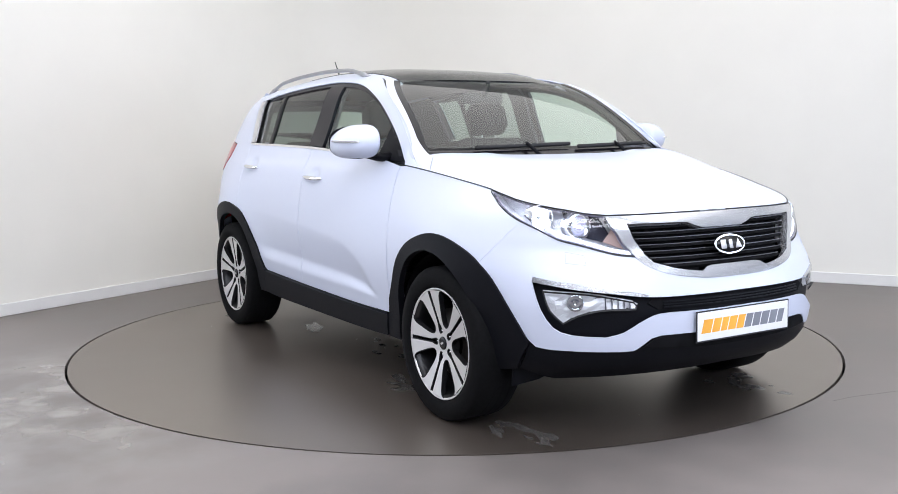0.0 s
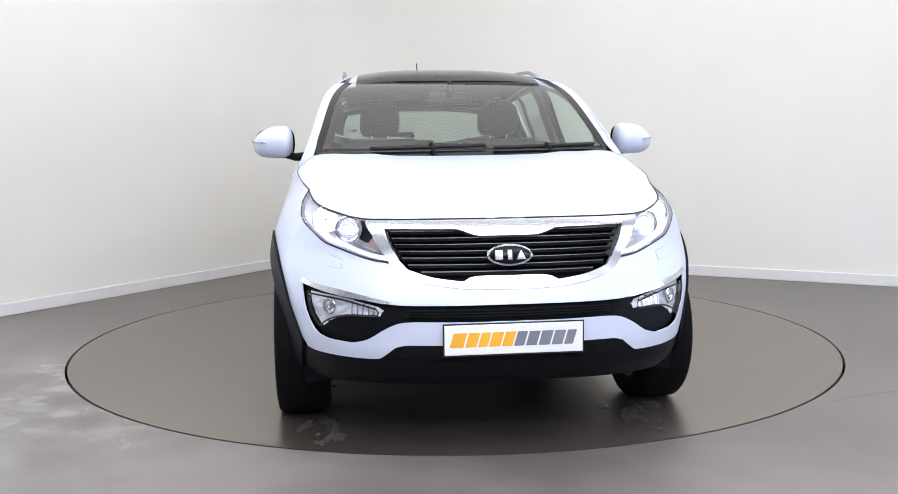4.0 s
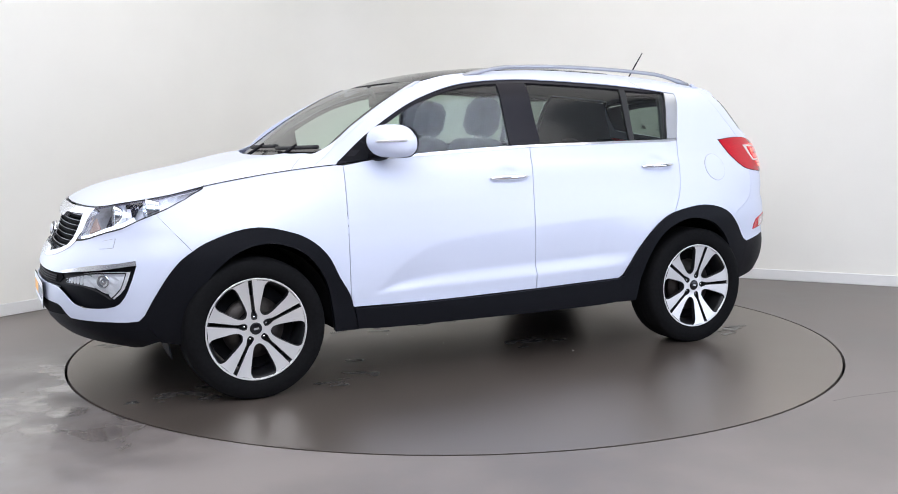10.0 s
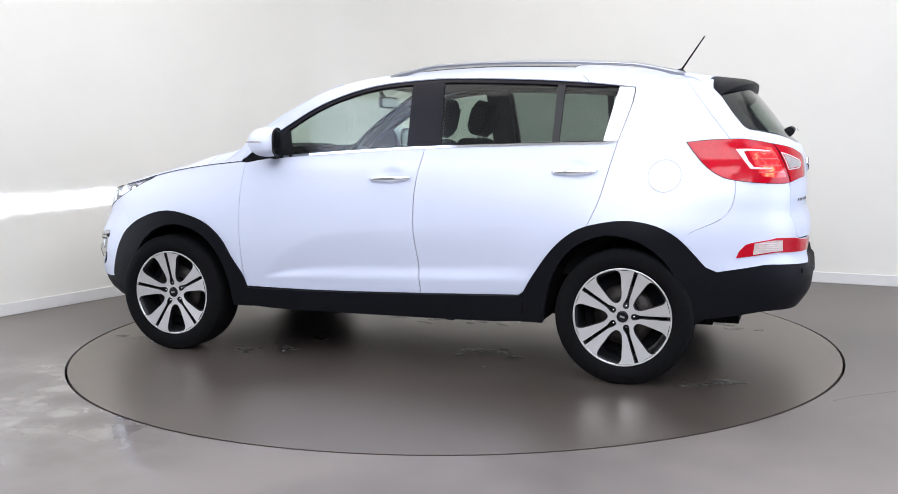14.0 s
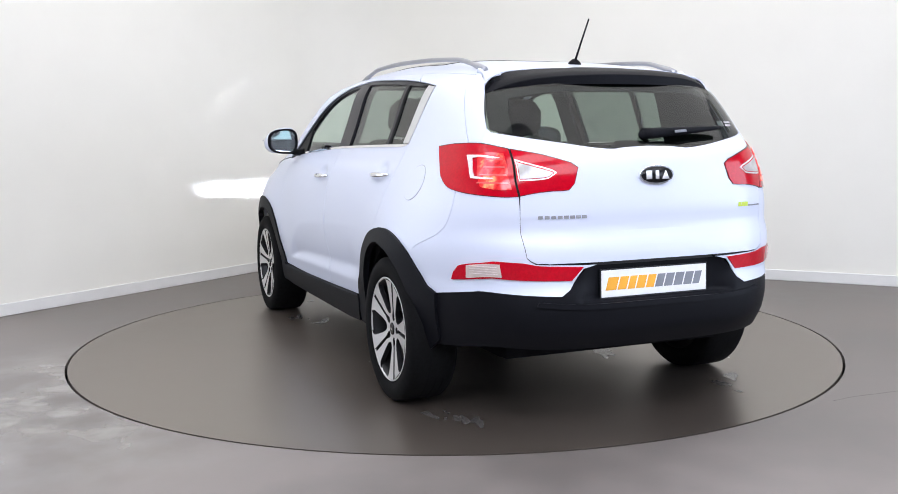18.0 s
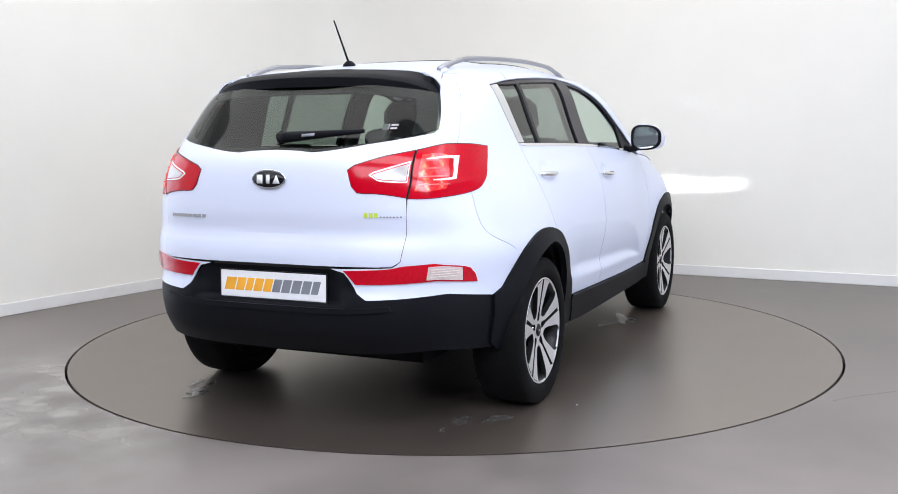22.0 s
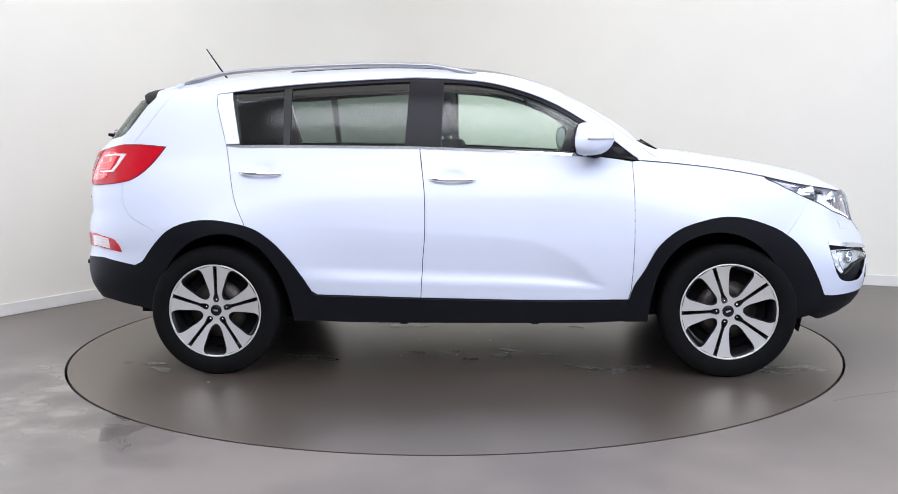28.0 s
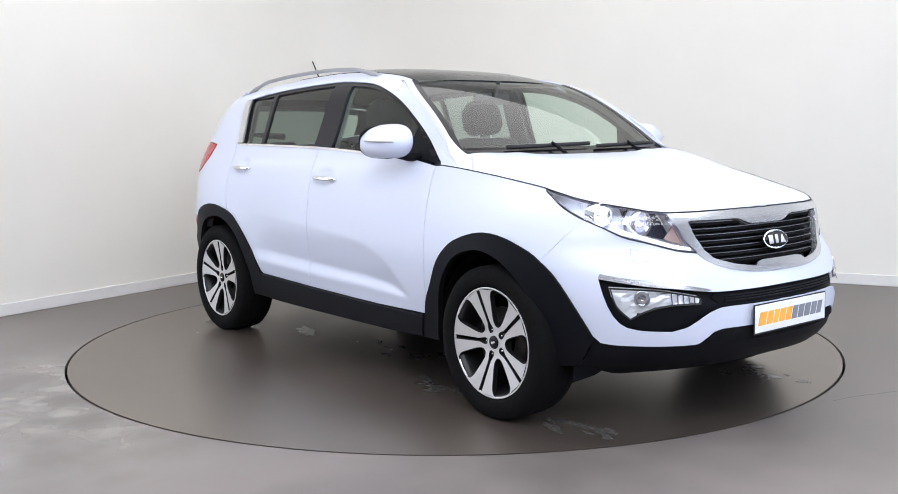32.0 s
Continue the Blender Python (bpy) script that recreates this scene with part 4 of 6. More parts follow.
# head lamps
def head_lamp(s):
    """Housing with reflector bowl, lit projector, daytime strip, indicator and clear lens."""
    def w(off):
        f = front_wrap(off)
        return lambda a, z: f(s * a, z)
    body = outline(HL_LOW, HL_IN, HL_TOP)
    lamp = skin("headlamp", body, w(-0.115), mat_lamp, car, "lit headlamp with a projector and a clear lens", gap=0.004, thick=0.01, grid=0.06)

    def band(name, p0, c0, p1, c1, material):
        """A closed band between two outlines."""
        bm = bmesh.new()
        va, vb = [bm.verts.new(c0(*p)) for p in p0], [bm.verts.new(c1(*p)) for p in p1]
        for i in range(len(va)):
            j = (i + 1) % len(va)
            bm.faces.new((va[i], va[j], vb[j], vb[i]))
        return part(name, bm, material, lamp)
    # side walls of the housing, a thin grey edge and the black seal round the lens
    edge = shrink(body, 0.002)
    band("housing_wall", edge, w(-0.003), edge, w(-0.118), mat_lamp)
    inner_edge = shrink(body, 0.0095)
    if len(inner_edge) == len(edge):
        band("housing_edge", edge, w(-0.003), inner_edge, w(-0.012), LAMPGREY)
    band("lamp_seal", body, w(0.0006), shrink(body, 0.002), w(0.0002), SEAL)
    dark = outline(conv(("y", 0.50, 0.797), ("y", 0.528, 0.86), ("y", 0.548, 0.914)), conv(("y", 0.548, 0.914), ("y", 0.61, 0.93), ("y", 0.655, 0.936)), conv(("y", 0.655, 0.936), ("y", 0.655, 0.85)), conv(("y", 0.655, 0.85), ("y", 0.60, 0.822), ("y", 0.50, 0.797)))
    skin("lamp_bezel", dark, w(-0.102), BEZEL, lamp, "dark bezel round the projector", gap=0, thick=0.008, grid=0.05)
    # projector: bowl, ring and lens, looking ahead, and the bulb in its own bowl
    pm = facing(nose_x(0.665, 0.876) - 0.008, s * 0.602, 0.876)
    bowl = part("projector_ring", revolve([(0.034, 0.0), (0.040, 0.010), (0.050, 0.018), (0.055, 0.012), (0.055, -0.04), (0.034, -0.04)], 28, pm), CHROME, lamp)
    # the lens face has a narrow slit; the arc sits behind it, so that the beam is cut off level with the lamp
    hi = [(0.034 * math.cos(a), 0.0005 + 0.0335 * math.sin(a)) for a in [math.pi * k / 14 for k in range(15)]]
    part("projector_lens", prism(hi, 0.006, pm), LITLENS, bowl, "bright projector lens", bevel=0.002)
    lo_ = [(0.034 * math.cos(a), -0.0055 + 0.0285 * math.sin(a)) for a in [math.pi + math.pi * k / 14 for k in range(15)]]
    part("projector_lens", prism(lo_, 0.006, pm), LITLENS, bowl, "bright projector lens", bevel=0.002)
    for rr in (0.014, 0.024):
        part("lens_ring", revolve([(rr - 0.002, 0.006), (rr, 0.0085), (rr + 0.002, 0.006)], 24, pm), REFLECTOR, bowl)
    for q in (1, -1):
        part("slit_end", prism([(q * 0.0275, -0.007), (q * 0.034, -0.007), (q * 0.034, 0.002), (q * 0.0275, 0.002)][::q], 0.005, pm), LITLENS, bowl)
    part("lamp_tube", revolve([(0.0335, 0.0), (0.0335, -0.062), (0.0, -0.062)], 20, pm), mat_lamp, bowl)
    part("arc", prism([(-0.008, 0.0), (0.008, 0.0), (0.008, 0.003), (-0.008, 0.003)], 0.001, pm @ Matrix.Translation((0, 0.0005, -0.055))), ARC, bowl, "bright lamp arc", smooth=False)
    rm = facing(nose_x(0.745, 0.905) - 0.026, s * 0.690, 0.905)
    part("reflector", revolve([(0.040, -0.03), (0.050, 0.0), (0.053, 0.028), (0.055, 0.024), (0.053, -0.03)], 28, rm), REFLECTOR, lamp)
    part("bulb", revolve([(0, -0.008), (0.028, -0.012), (0.048, -0.004), (0, -0.030)], 24, rm), BEAM, lamp, "bright lit lamp bowl")
    part("bulb_cap", revolve([(0, 0.008), (0.007, 0.006), (0.009, -0.012)], 12, rm), CHROME, lamp)
    ind = outline(conv(("y", 0.482, 0.785), ("y", 0.518, 0.865)), conv(("y", 0.518, 0.865), ("y", 0.555, 0.815)), conv(("y", 0.555, 0.815), ("y", 0.482, 0.785)))
    skin("indicator", ind, w(-0.035), AMBER, lamp, "amber indicator", gap=0, thick=0.01)
    st = outline(conv(("x", 1.835, 0.861), ("y", 0.69, 0.836), ("y", 0.62, 0.810), ("y", 0.53, 0.778), ("y", 0.462, 0.767)), conv(("y", 0.462, 0.767), ("y", 0.468, 0.781)), conv(("y", 0.468, 0.781), ("y", 0.53, 0.793), ("y", 0.62, 0.826), ("y", 0.685, 0.853), ("x", 1.84, 0.877)), conv(("x", 1.84, 0.877), ("x", 1.835, 0.861)))
    strip_ = skin("daytime_strip", st, w(-0.014), DAYSTRIP, lamp, "white daytime strip with a row of lit dots", gap=0.0, thick=0.008, grid=0.05)
    for k in range(12):
        t = k / 11
        p = w(-0.011)(*fy(0.472 + 0.213 * t, 0.774 + 0.034 * t + 0.037 * t * t))
        part("led_dot", revolve([(0, 0.005), (0.0040, 0.004), (0.0060, 0.0)], 10, facing(*p) @ Matrix.Rotation(radians(s * (18 + 24 * t)), 4, "Y")), DAYLED, strip_, "glowing white dot")
    # black edge under the lens
    foot = outline(HL_LOW, [HL_LOW[-1], (HL_LOW[-1][0], HL_LOW[-1][1] + 0.008)], [(a, z + 0.008) for a, z in HL_LOW[::-1]], [(HL_LOW[0][0], HL_LOW[0][1] + 0.008), HL_LOW[0]])
    skin("lamp_edge", foot, w(0.0015), SEAL, lamp, "black lower lamp edge", gap=0, thick=0.003, grid=0.05)
    lens = skin("lens", body, w(0.001), LENS, lamp, "clear plastic lens", gap=0.0, thick=0.0, grid=0.05, gridv=0.03)
    lens.visible_shadow = False


mat_lamp = mat("lamp_housing", (0.80, 0.80, 0.84), 0.34, metal=0.2, noise_scale=35, vary=0.2, bump=0.2)
BEZEL = mat("lamp_bezel_dark", (0.05, 0.05, 0.075), 0.22, metal=0.4, noise_scale=30, vary=0.2)
LAMPGREY = mat("lamp_grey_trim", (0.22, 0.21, 0.30), 0.25, metal=0.3)
DAYSTRIP = mat("daytime_strip", (0.85, 0.87, 0.9), 0.25, emit=(0.92, 0.95, 1.0), power=0.7)
LITLENS = mat("lit_lens", (0.42, 0.42, 0.58), 0.08, emit=(0.70, 0.72, 1.0), power=0.42)
for s in (1, -1):
    head_lamp(s)


# fog lamps in the intake's ends, with a chrome strip above
def fog_lamp(s):
    def w(off):
        f = front_wrap(off)
        return lambda a, z: f(s * a, z)
    top = conv(("x", 1.876, 0.632), ("y", 0.655, 0.626), ("y", 0.58, 0.613), ("y", 0.505, 0.596))
    o = outline(top, conv(("y", 0.505, 0.596), ("y", 0.494, 0.581), ("y", 0.50, 0.564)), conv(("y", 0.50, 0.564), ("y", 0.61, 0.560), ("y", 0.675, 0.537), ("x", 1.946, 0.503)), conv(("x", 1.946, 0.503), ("x", 1.902, 0.555), ("x", 1.876, 0.632)))
    rnd = random.Random(11)
    facet = {}

    def faceted(a, z):
        k = (round(a / 0.035), round(z / 0.016))
        if k not in facet:
            facet[k] = rnd.uniform(-0.005, 0.002)
        return w(-0.018 + facet[k])(a, z)
    fl_ = skin("fog_lamp", o, faceted, FOGREF, car, "clear fog lamp in a black surround", gap=0, thick=0.012, grid=0.035, gridv=0.016)
    fl_.data.shade_flat()
    fm = facing(nose_x(0.685, 0.588) - 0.010, s * 0.685, 0.588) @ Matrix.Rotation(radians(s * 44), 4, "Y")
    part("fog_reflector", revolve([(0.004, -0.002), (0.010, 0.003), (0.015, -0.002), (0.024, -0.001), (0.031, 0.004), (0.034, -0.002)], 24, fm), CHROME, fl_)
    for yy in (0.515, 0.535, 0.555, 0.575, 0.595):
        zt_ = 0.594 + (yy - 0.5) * 0.22
        rb = outline(conv(("y", yy, zt_), ("y", yy + 0.004, zt_)), conv(("y", yy + 0.004, zt_), ("y", yy + 0.006, 0.566)), conv(("y", yy + 0.006, 0.566), ("y", yy + 0.002, 0.566)), conv(("y", yy + 0.002, 0.566), ("y", yy, zt_)))
        skin("lens_rib", rb, w(-0.009), CHROME, fl_, gap=0, thick=0.004)
    inner, ob_ = shrink(o, 0.007), bmesh.new()
    va, vb = [ob_.verts.new(w(0.002)(*p)) for p in o], [ob_.verts.new(w(0.0)(*p)) for p in inner]
    for k in range(len(va)):
        if len(va) == len(vb):
            q = (k + 1) % len(va)
            ob_.faces.new((va[k], va[q], vb[q], vb[k]))
    part("fog_surround", ob_, SEAL, fl_, "black edge round the fog lamp")
    ln = skin("fog_lens", o, w(-0.004), LENS, fl_, gap=0, thick=0, grid=0.05)
    ln.visible_shadow = False
    ch = outline(conv(("x", 1.836, 0.685), ("y", 0.72, 0.670), ("y", 0.63, 0.657), ("y", 0.50, 0.632), ("y", 0.445, 0.618)), conv(("y", 0.445, 0.618), ("y", 0.47, 0.613), ("y", 0.56, 0.625), ("y", 0.68, 0.641), ("x", 1.835, 0.664)), conv(("x", 1.835, 0.664), ("x", 1.836, 0.685)))
    skin("fog_trim", ch, w(0.004), FRAMESATIN, car, "satin chrome strip above the fog lamp", gap=0, thick=0.01, grid=0.04, gridv=0.02)
    wc = outline(conv(("y", 0.625, 0.767), ("y", 0.675, 0.780)), conv(("y", 0.675, 0.780), ("y", 0.685, 0.740)), conv(("y", 0.685, 0.740), ("y", 0.63, 0.733)), conv(("y", 0.63, 0.733), ("y", 0.625, 0.767)))
    skin("washer_seam", wc, w(0.0006), FLAPGREY, car, gap=-0.0018, thick=0.002)
    skin("washer_cap", wc, w(0.0022), PAINT, car, gap=0, thick=0.002)


for s in (1, -1):
    fog_lamp(s)
# tailgate, rear lamps and bumper
RW = rear_wrap()


def rconv(*pts):
    return [ry(a, z) if k == "y" else rx(a, z) for k, a, z in pts]


TL_TOP = rconv(("x", -1.598, 1.192), ("x", -1.71, 1.203), ("x", -1.84, 1.206), ("x", -1.90, 1.200), ("y", 0.605, 1.183))
TL_BOT = rconv(("y", 0.605, 0.990), ("y", 0.66, 0.988), ("x", -1.93, 0.996), ("x", -1.835, 1.008), ("x", -1.76, 1.03), ("x", -1.68, 1.09), ("x", -1.598, 1.192))
TI_TOP = rconv(("y", 0.600, 1.182), ("y", 0.5, 1.158), ("y", 0.39, 1.124), ("y", 0.364, 1.105))
TI_BOT = rconv(("y", 0.364, 1.105), ("y", 0.385, 1.04), ("y", 0.41, 1.014), ("y", 0.48, 1.011), ("y", 0.55, 1.003), ("y", 0.600, 0.992))
GLASS_LOW = rconv(("y", 0.640, 1.264), ("y", 0.634, 1.250), ("y", 0.60, 1.240), ("y", 0.42, 1.206), ("y", 0.18, 1.175), ("y", 0.12, 1.182), ("y", 0.0, 1.186))
GLASS_SIDE = rconv(("y", 0.640, 1.264), ("y", 0.626, 1.33), ("y", 0.592, 1.416))

skin("tailgate", outline(GLASS_LOW[::-1], [GLASS_LOW[0], rx(-1.86, 1.205)], [rx(-1.86, 1.205), ry(0.61, 1.186)] + TI_TOP, TI_BOT, [TI_BOT[-1], ry(0.6038, 0.94), ry(0.5973, 0.79)], rconv(("y", 0.5973, 0.79), ("y", 0.5903, 0.7435), ("y", 0.556, 0.7205)), rconv(("y", 0.556, 0.7205), ("y", 0.3, 0.718), ("y", 0.0, 0.718)), [ry(0, 0.718), GLASS_LOW[-1]]), RW, PAINT, car, gap=0, grid=0.05, gridv=0.03, mirror=True)
lo = outline([rx(*p) for p in spline([(-1.60, 0.72), (-1.64, 0.762), (-1.78, 0.83), (-1.83, 0.91), (-1.835, 1.008)], 0.02)] + [rx(-1.835, 1.004)], TL_BOT[:4][::-1], [TL_BOT[0], ry(0.605, 0.94), ry(0.599, 0.79)], rconv(("y", 0.599, 0.79), ("y", 0.592, 0.742), ("y", 0.558, 0.716)),
             rconv(("y", 0.558, 0.716), ("y", 0.30, 0.708)), rconv(("y", 0.30, 0.708), ("y", 0.36, 0.692), ("y", 0.42, 0.61), ("y", 0.46, 0.585)), rconv(("y", 0.46, 0.585), ("y", 0.6, 0.592), ("y", 0.72, 0.60), ("x", -1.95, 0.596), ("x", -1.85, 0.582), ("x", -1.76, 0.57)), rconv(("x", -1.76, 0.57), ("x", -1.712, 0.593), ("x", -1.642, 0.675), ("x", -1.60, 0.72)))
for s in (1, -1):
    skin("rear_bumper_side", lo, (lambda q: lambda a, z: RW(q * a, z))(s), PAINT, car, "white upper part of the rear bumper", gap=0.001, grid=0.05, gridv=0.03)
rb = outline(rconv(("y", 0.0, 0.712), ("y", 0.33, 0.710)), rconv(("y", 0.33, 0.710), ("y", 0.40, 0.64), ("y", 0.46, 0.588)), rconv(("y", 0.46, 0.588), ("y", 0.6, 0.595), ("y", 0.72, 0.603), ("x", -1.95, 0.599), ("x", -1.85, 0.585), ("x", -1.76, 0.573), ("x", -1.695, 0.56)),
             rconv(("x", -1.695, 0.56), ("x", -1.685, 0.33)), rconv(("x", -1.685, 0.33), ("x", -1.86, 0.348), ("x", -1.97, 0.362), ("y", 0.62, 0.362), ("y", 0.48, 0.356), ("y", 0.3, 0.352), ("y", 0, 0.35)), rconv(("y", 0, 0.35), ("y", 0, 0.712)))
def recessed(a, z):
    """The rear bumper's surface with the plate's hollow pressed in."""
    x, y, z = rear_wrap(-0.003)(a, z)
    k = max(0.0, min(1.0, (0.37 - abs(y) + (0.60 - z) * 0.2) / 0.05)) * max(0.0, min(1.0, (z - 0.545) / 0.012))
    return (x + k * (-2.140 - x if x < -2.140 else 0.0), y, z)


rbump = skin("rear_valance", rb, recessed, PLASTIC, car, "textured black plastic lower rear bumper", gap=0, grid=0.03, gridv=0.012, mirror=True)
lip = outline(rconv(("y", 0, 0.548), ("y", 0.35, 0.55), ("y", 0.55, 0.565)), rconv(("y", 0.55, 0.565), ("y", 0.56, 0.545)), rconv(("y", 0.56, 0.545), ("y", 0.35, 0.528), ("y", 0, 0.526)), rconv(("y", 0, 0.526), ("y", 0, 0.548)))
skin("bumper_lip", lip, rear_wrap(0.004), PLASTIC, rbump, gap=0, thick=0.02, mirror=True)
plate("rear_plate", facing(-2.148, 0, 0.620, 2, back=True))


def tail_lamp(s):
    def w(off):
        f = rear_wrap(off)
        return lambda a, z: f(s * a, z)
    skin("lamp_seal", outline(TL_TOP, [TL_TOP[-1], TL_BOT[0]], TL_BOT), w(0.001), SEAL, car, gap=-0.001, thick=0.01, grid=0.06)
    skin("lamp_seal", outline(TI_TOP, TI_BOT, [TI_BOT[-1], TI_TOP[0]]), w(0.001), SEAL, car, gap=-0.001, thick=0.01, grid=0.06)
    lamp = skin("tail_lamp", outline(TL_TOP, [TL_TOP[-1], TL_BOT[0]], TL_BOT), w(0.004), RED, car, "lit red tail lamp wrapping the corner", gap=0.002, thick=0.02, grid=0.04, gridv=0.02)
    cell = outline(rconv(("x", -1.875, 1.160), ("y", 0.66, 1.168), ("y", 0.625, 1.163)), rconv(("y", 0.625, 1.165), ("y", 0.625, 1.02)), rconv(("y", 0.625, 1.02), ("y", 0.67, 1.018), ("x", -1.95, 1.028)), rconv(("x", -1.95, 1.028), ("x", -1.91, 1.09), ("x", -1.875, 1.160)))
    skin("lit_cell", cell, w(0.0065), REDLIT, lamp, "glowing red lamp cell", gap=0, thick=0.004, grid=0.04, gridv=0.02)
    for k in range(4):
        z0 = 1.045 + 0.032 * k
        st = outline(rconv(("y", 0.632, z0 + 0.003), ("x", -1.93, z0 + 0.003)), rconv(("x", -1.93, z0 + 0.003), ("x", -1.93, z0 - 0.003)), rconv(("x", -1.93, z0 - 0.003), ("y", 0.632, z0 - 0.003)), rconv(("y", 0.632, z0 - 0.003), ("y", 0.632, z0 + 0.003)))
        skin("lamp_rib", st, w(0.009), CLEARRED, lamp, gap=0, thick=0.003)
    hx = lambda *pts: rconv(*[("x", x, z) for x, z in pts])
    hook = outline(hx((-1.818, 1.160), (-1.90, 1.160), (-1.98, 1.150)), hx((-1.98, 1.150), (-1.975, 1.139)), hx((-1.975, 1.139), (-1.90, 1.146), (-1.862, 1.143)), hx((-1.862, 1.143), (-1.885, 1.10), (-1.908, 1.074)),
                   hx((-1.908, 1.074), (-1.95, 1.070), (-1.99, 1.069)), hx((-1.99, 1.069), (-1.99, 1.058)), hx((-1.99, 1.058), (-1.94, 1.057), (-1.893, 1.061)), hx((-1.893, 1.061), (-1.858, 1.105), (-1.818, 1.160)))
    skin("lamp_hook", hook, w(0.0075), CLEARPINK, lamp, "pale curved light guide", gap=0.0028, thick=0.004, grid=0.04)
    inn = skin("tailgate_lamp", outline(TI_TOP, TI_BOT, [TI_BOT[-1], TI_TOP[0]]), w(0.004), RED, car, "red lamp on the tailgate with a clear middle", gap=0.002, thick=0.02, grid=0.04, gridv=0.02)
    clr = outline(rconv(("y", 0.598, 1.14), ("y", 0.54, 1.12), ("y", 0.47, 1.097), ("y", 0.455, 1.085)), rconv(("y", 0.455, 1.085), ("y", 0.49, 1.062), ("y", 0.55, 1.055), ("y", 0.598, 1.053)), rconv(("y", 0.598, 1.053), ("y", 0.598, 1.14)))
    skin("reversing_rim", clr, w(0.0065), CLEARPLASTIC, inn, "pale rim of the reversing lamp", gap=0, thick=0.004, gridv=0.02)
    skin("red_inset", clr, w(0.0072), RED, inn, gap=0.0055, thick=0.004, gridv=0.02)
    skin("reversing_lens", clr, w(0.0085), CLEARGREY, inn, "clear reversing lamp lens", gap=0.009, thick=0.004, gridv=0.02)
    rf = outline(rconv(("x", -1.845, 0.638), ("x", -1.886, 0.70), ("x", -2.0, 0.722), ("y", 0.70, 0.728), ("y", 0.60, 0.722), ("y", 0.55, 0.712), ("y", 0.36, 0.702)), rconv(("y", 0.36, 0.702), ("y", 0.41, 0.647)), rconv(("y", 0.41, 0.647), ("y", 0.55, 0.650), ("y", 0.70, 0.657), ("x", -2.0, 0.655), ("x", -1.845, 0.638)))
    ref = skin("rear_reflector", rf, w(0.004), RED, car, "red strip lamp with a clear indicator cell in the bumper", gap=0, thick=0.015, grid=0.04, gridv=0.02)
    cc = outline(hx((-2.048, 0.716), (-2.0, 0.717), (-1.925, 0.706)), hx((-1.925, 0.706), (-1.918, 0.652)), hx((-1.918, 0.652), (-2.0, 0.662), (-2.05, 0.663)), hx((-2.05, 0.663), (-2.048, 0.716)))
    for k in range(4):
        z0 = 0.675 + 0.010 * k
        rib = outline(hx((-2.04, z0 + 0.0015), (-1.94, z0 + 0.0015)), hx((-1.94, z0 + 0.0015), (-1.94, z0 - 0.0015)), hx((-1.94, z0 - 0.0015), (-2.04, z0 - 0.0015)), hx((-2.04, z0 - 0.0015), (-2.04, z0 + 0.0015)))
        skin("cell_rib", rib, w(0.009), CLEARPINK, ref, gap=0, thick=0.003)
    skin("indicator_cell", cc, w(0.0065), INDCELL, ref, "clear ribbed indicator cell", gap=0, thick=0.005, grid=0.03, gridv=0.02)


CLEARGREY = mat("clear_grey_lens", (0.42, 0.39, 0.38), 0.15, coat=0.8, noise_scale=40, vary=0.12, bump=0.1)
CLEARPINK = mat("pale_light_guide", (0.78, 0.68, 0.68), 0.15, coat=1.0, noise_scale=110, vary=0.15, bump=0.2)
INDCELL = mat("indicator_lens", (0.60, 0.50, 0.47), 0.15, coat=0.8, noise_scale=30, vary=0.10)
CLEARRED = mat("pale_red_rib", (0.75, 0.12, 0.12), 0.15, coat=1.0)
for s in (1, -1):
    tail_lamp(s)

# rear window, its white surround and the spoiler
glass = outline(GLASS_LOW, [GLASS_LOW[-1], ry(0, 1.463)], rconv(("y", 0, 1.463), ("y", 0.35, 1.452), ("y", 0.53, 1.432), ("y", 0.592, 1.416)), GLASS_SIDE[::-1])
skin("rear_window", glass, rear_wrap(-0.004), GLASS_T, car, "dark tinted rear window", gap=0, thick=0, grid=0.06, gridv=0.04, mirror=True)
for s in (1, -1):
    sur = outline(GLASS_SIDE, [GLASS_SIDE[-1], rx(-1.69, 1.47)], [rx(-1.69, 1.47), rx(-1.56, 1.524)], [rx(*p) for p in spline([(-1.56, 1.524), (-1.675, 1.367), (-1.80, 1.206)])] + [rx(-1.80, 1.206)], [rx(-1.80, 1.206), rx(-1.86, 1.205)], [rx(-1.86, 1.205), GLASS_LOW[0]])
    skin("tailgate_side", sur, (lambda q: lambda a, z: RW(q * a, z))(s), PAINT, car, "white edge of the tailgate beside the window", gap=0.0016, grid=0.05, gridv=0.03)


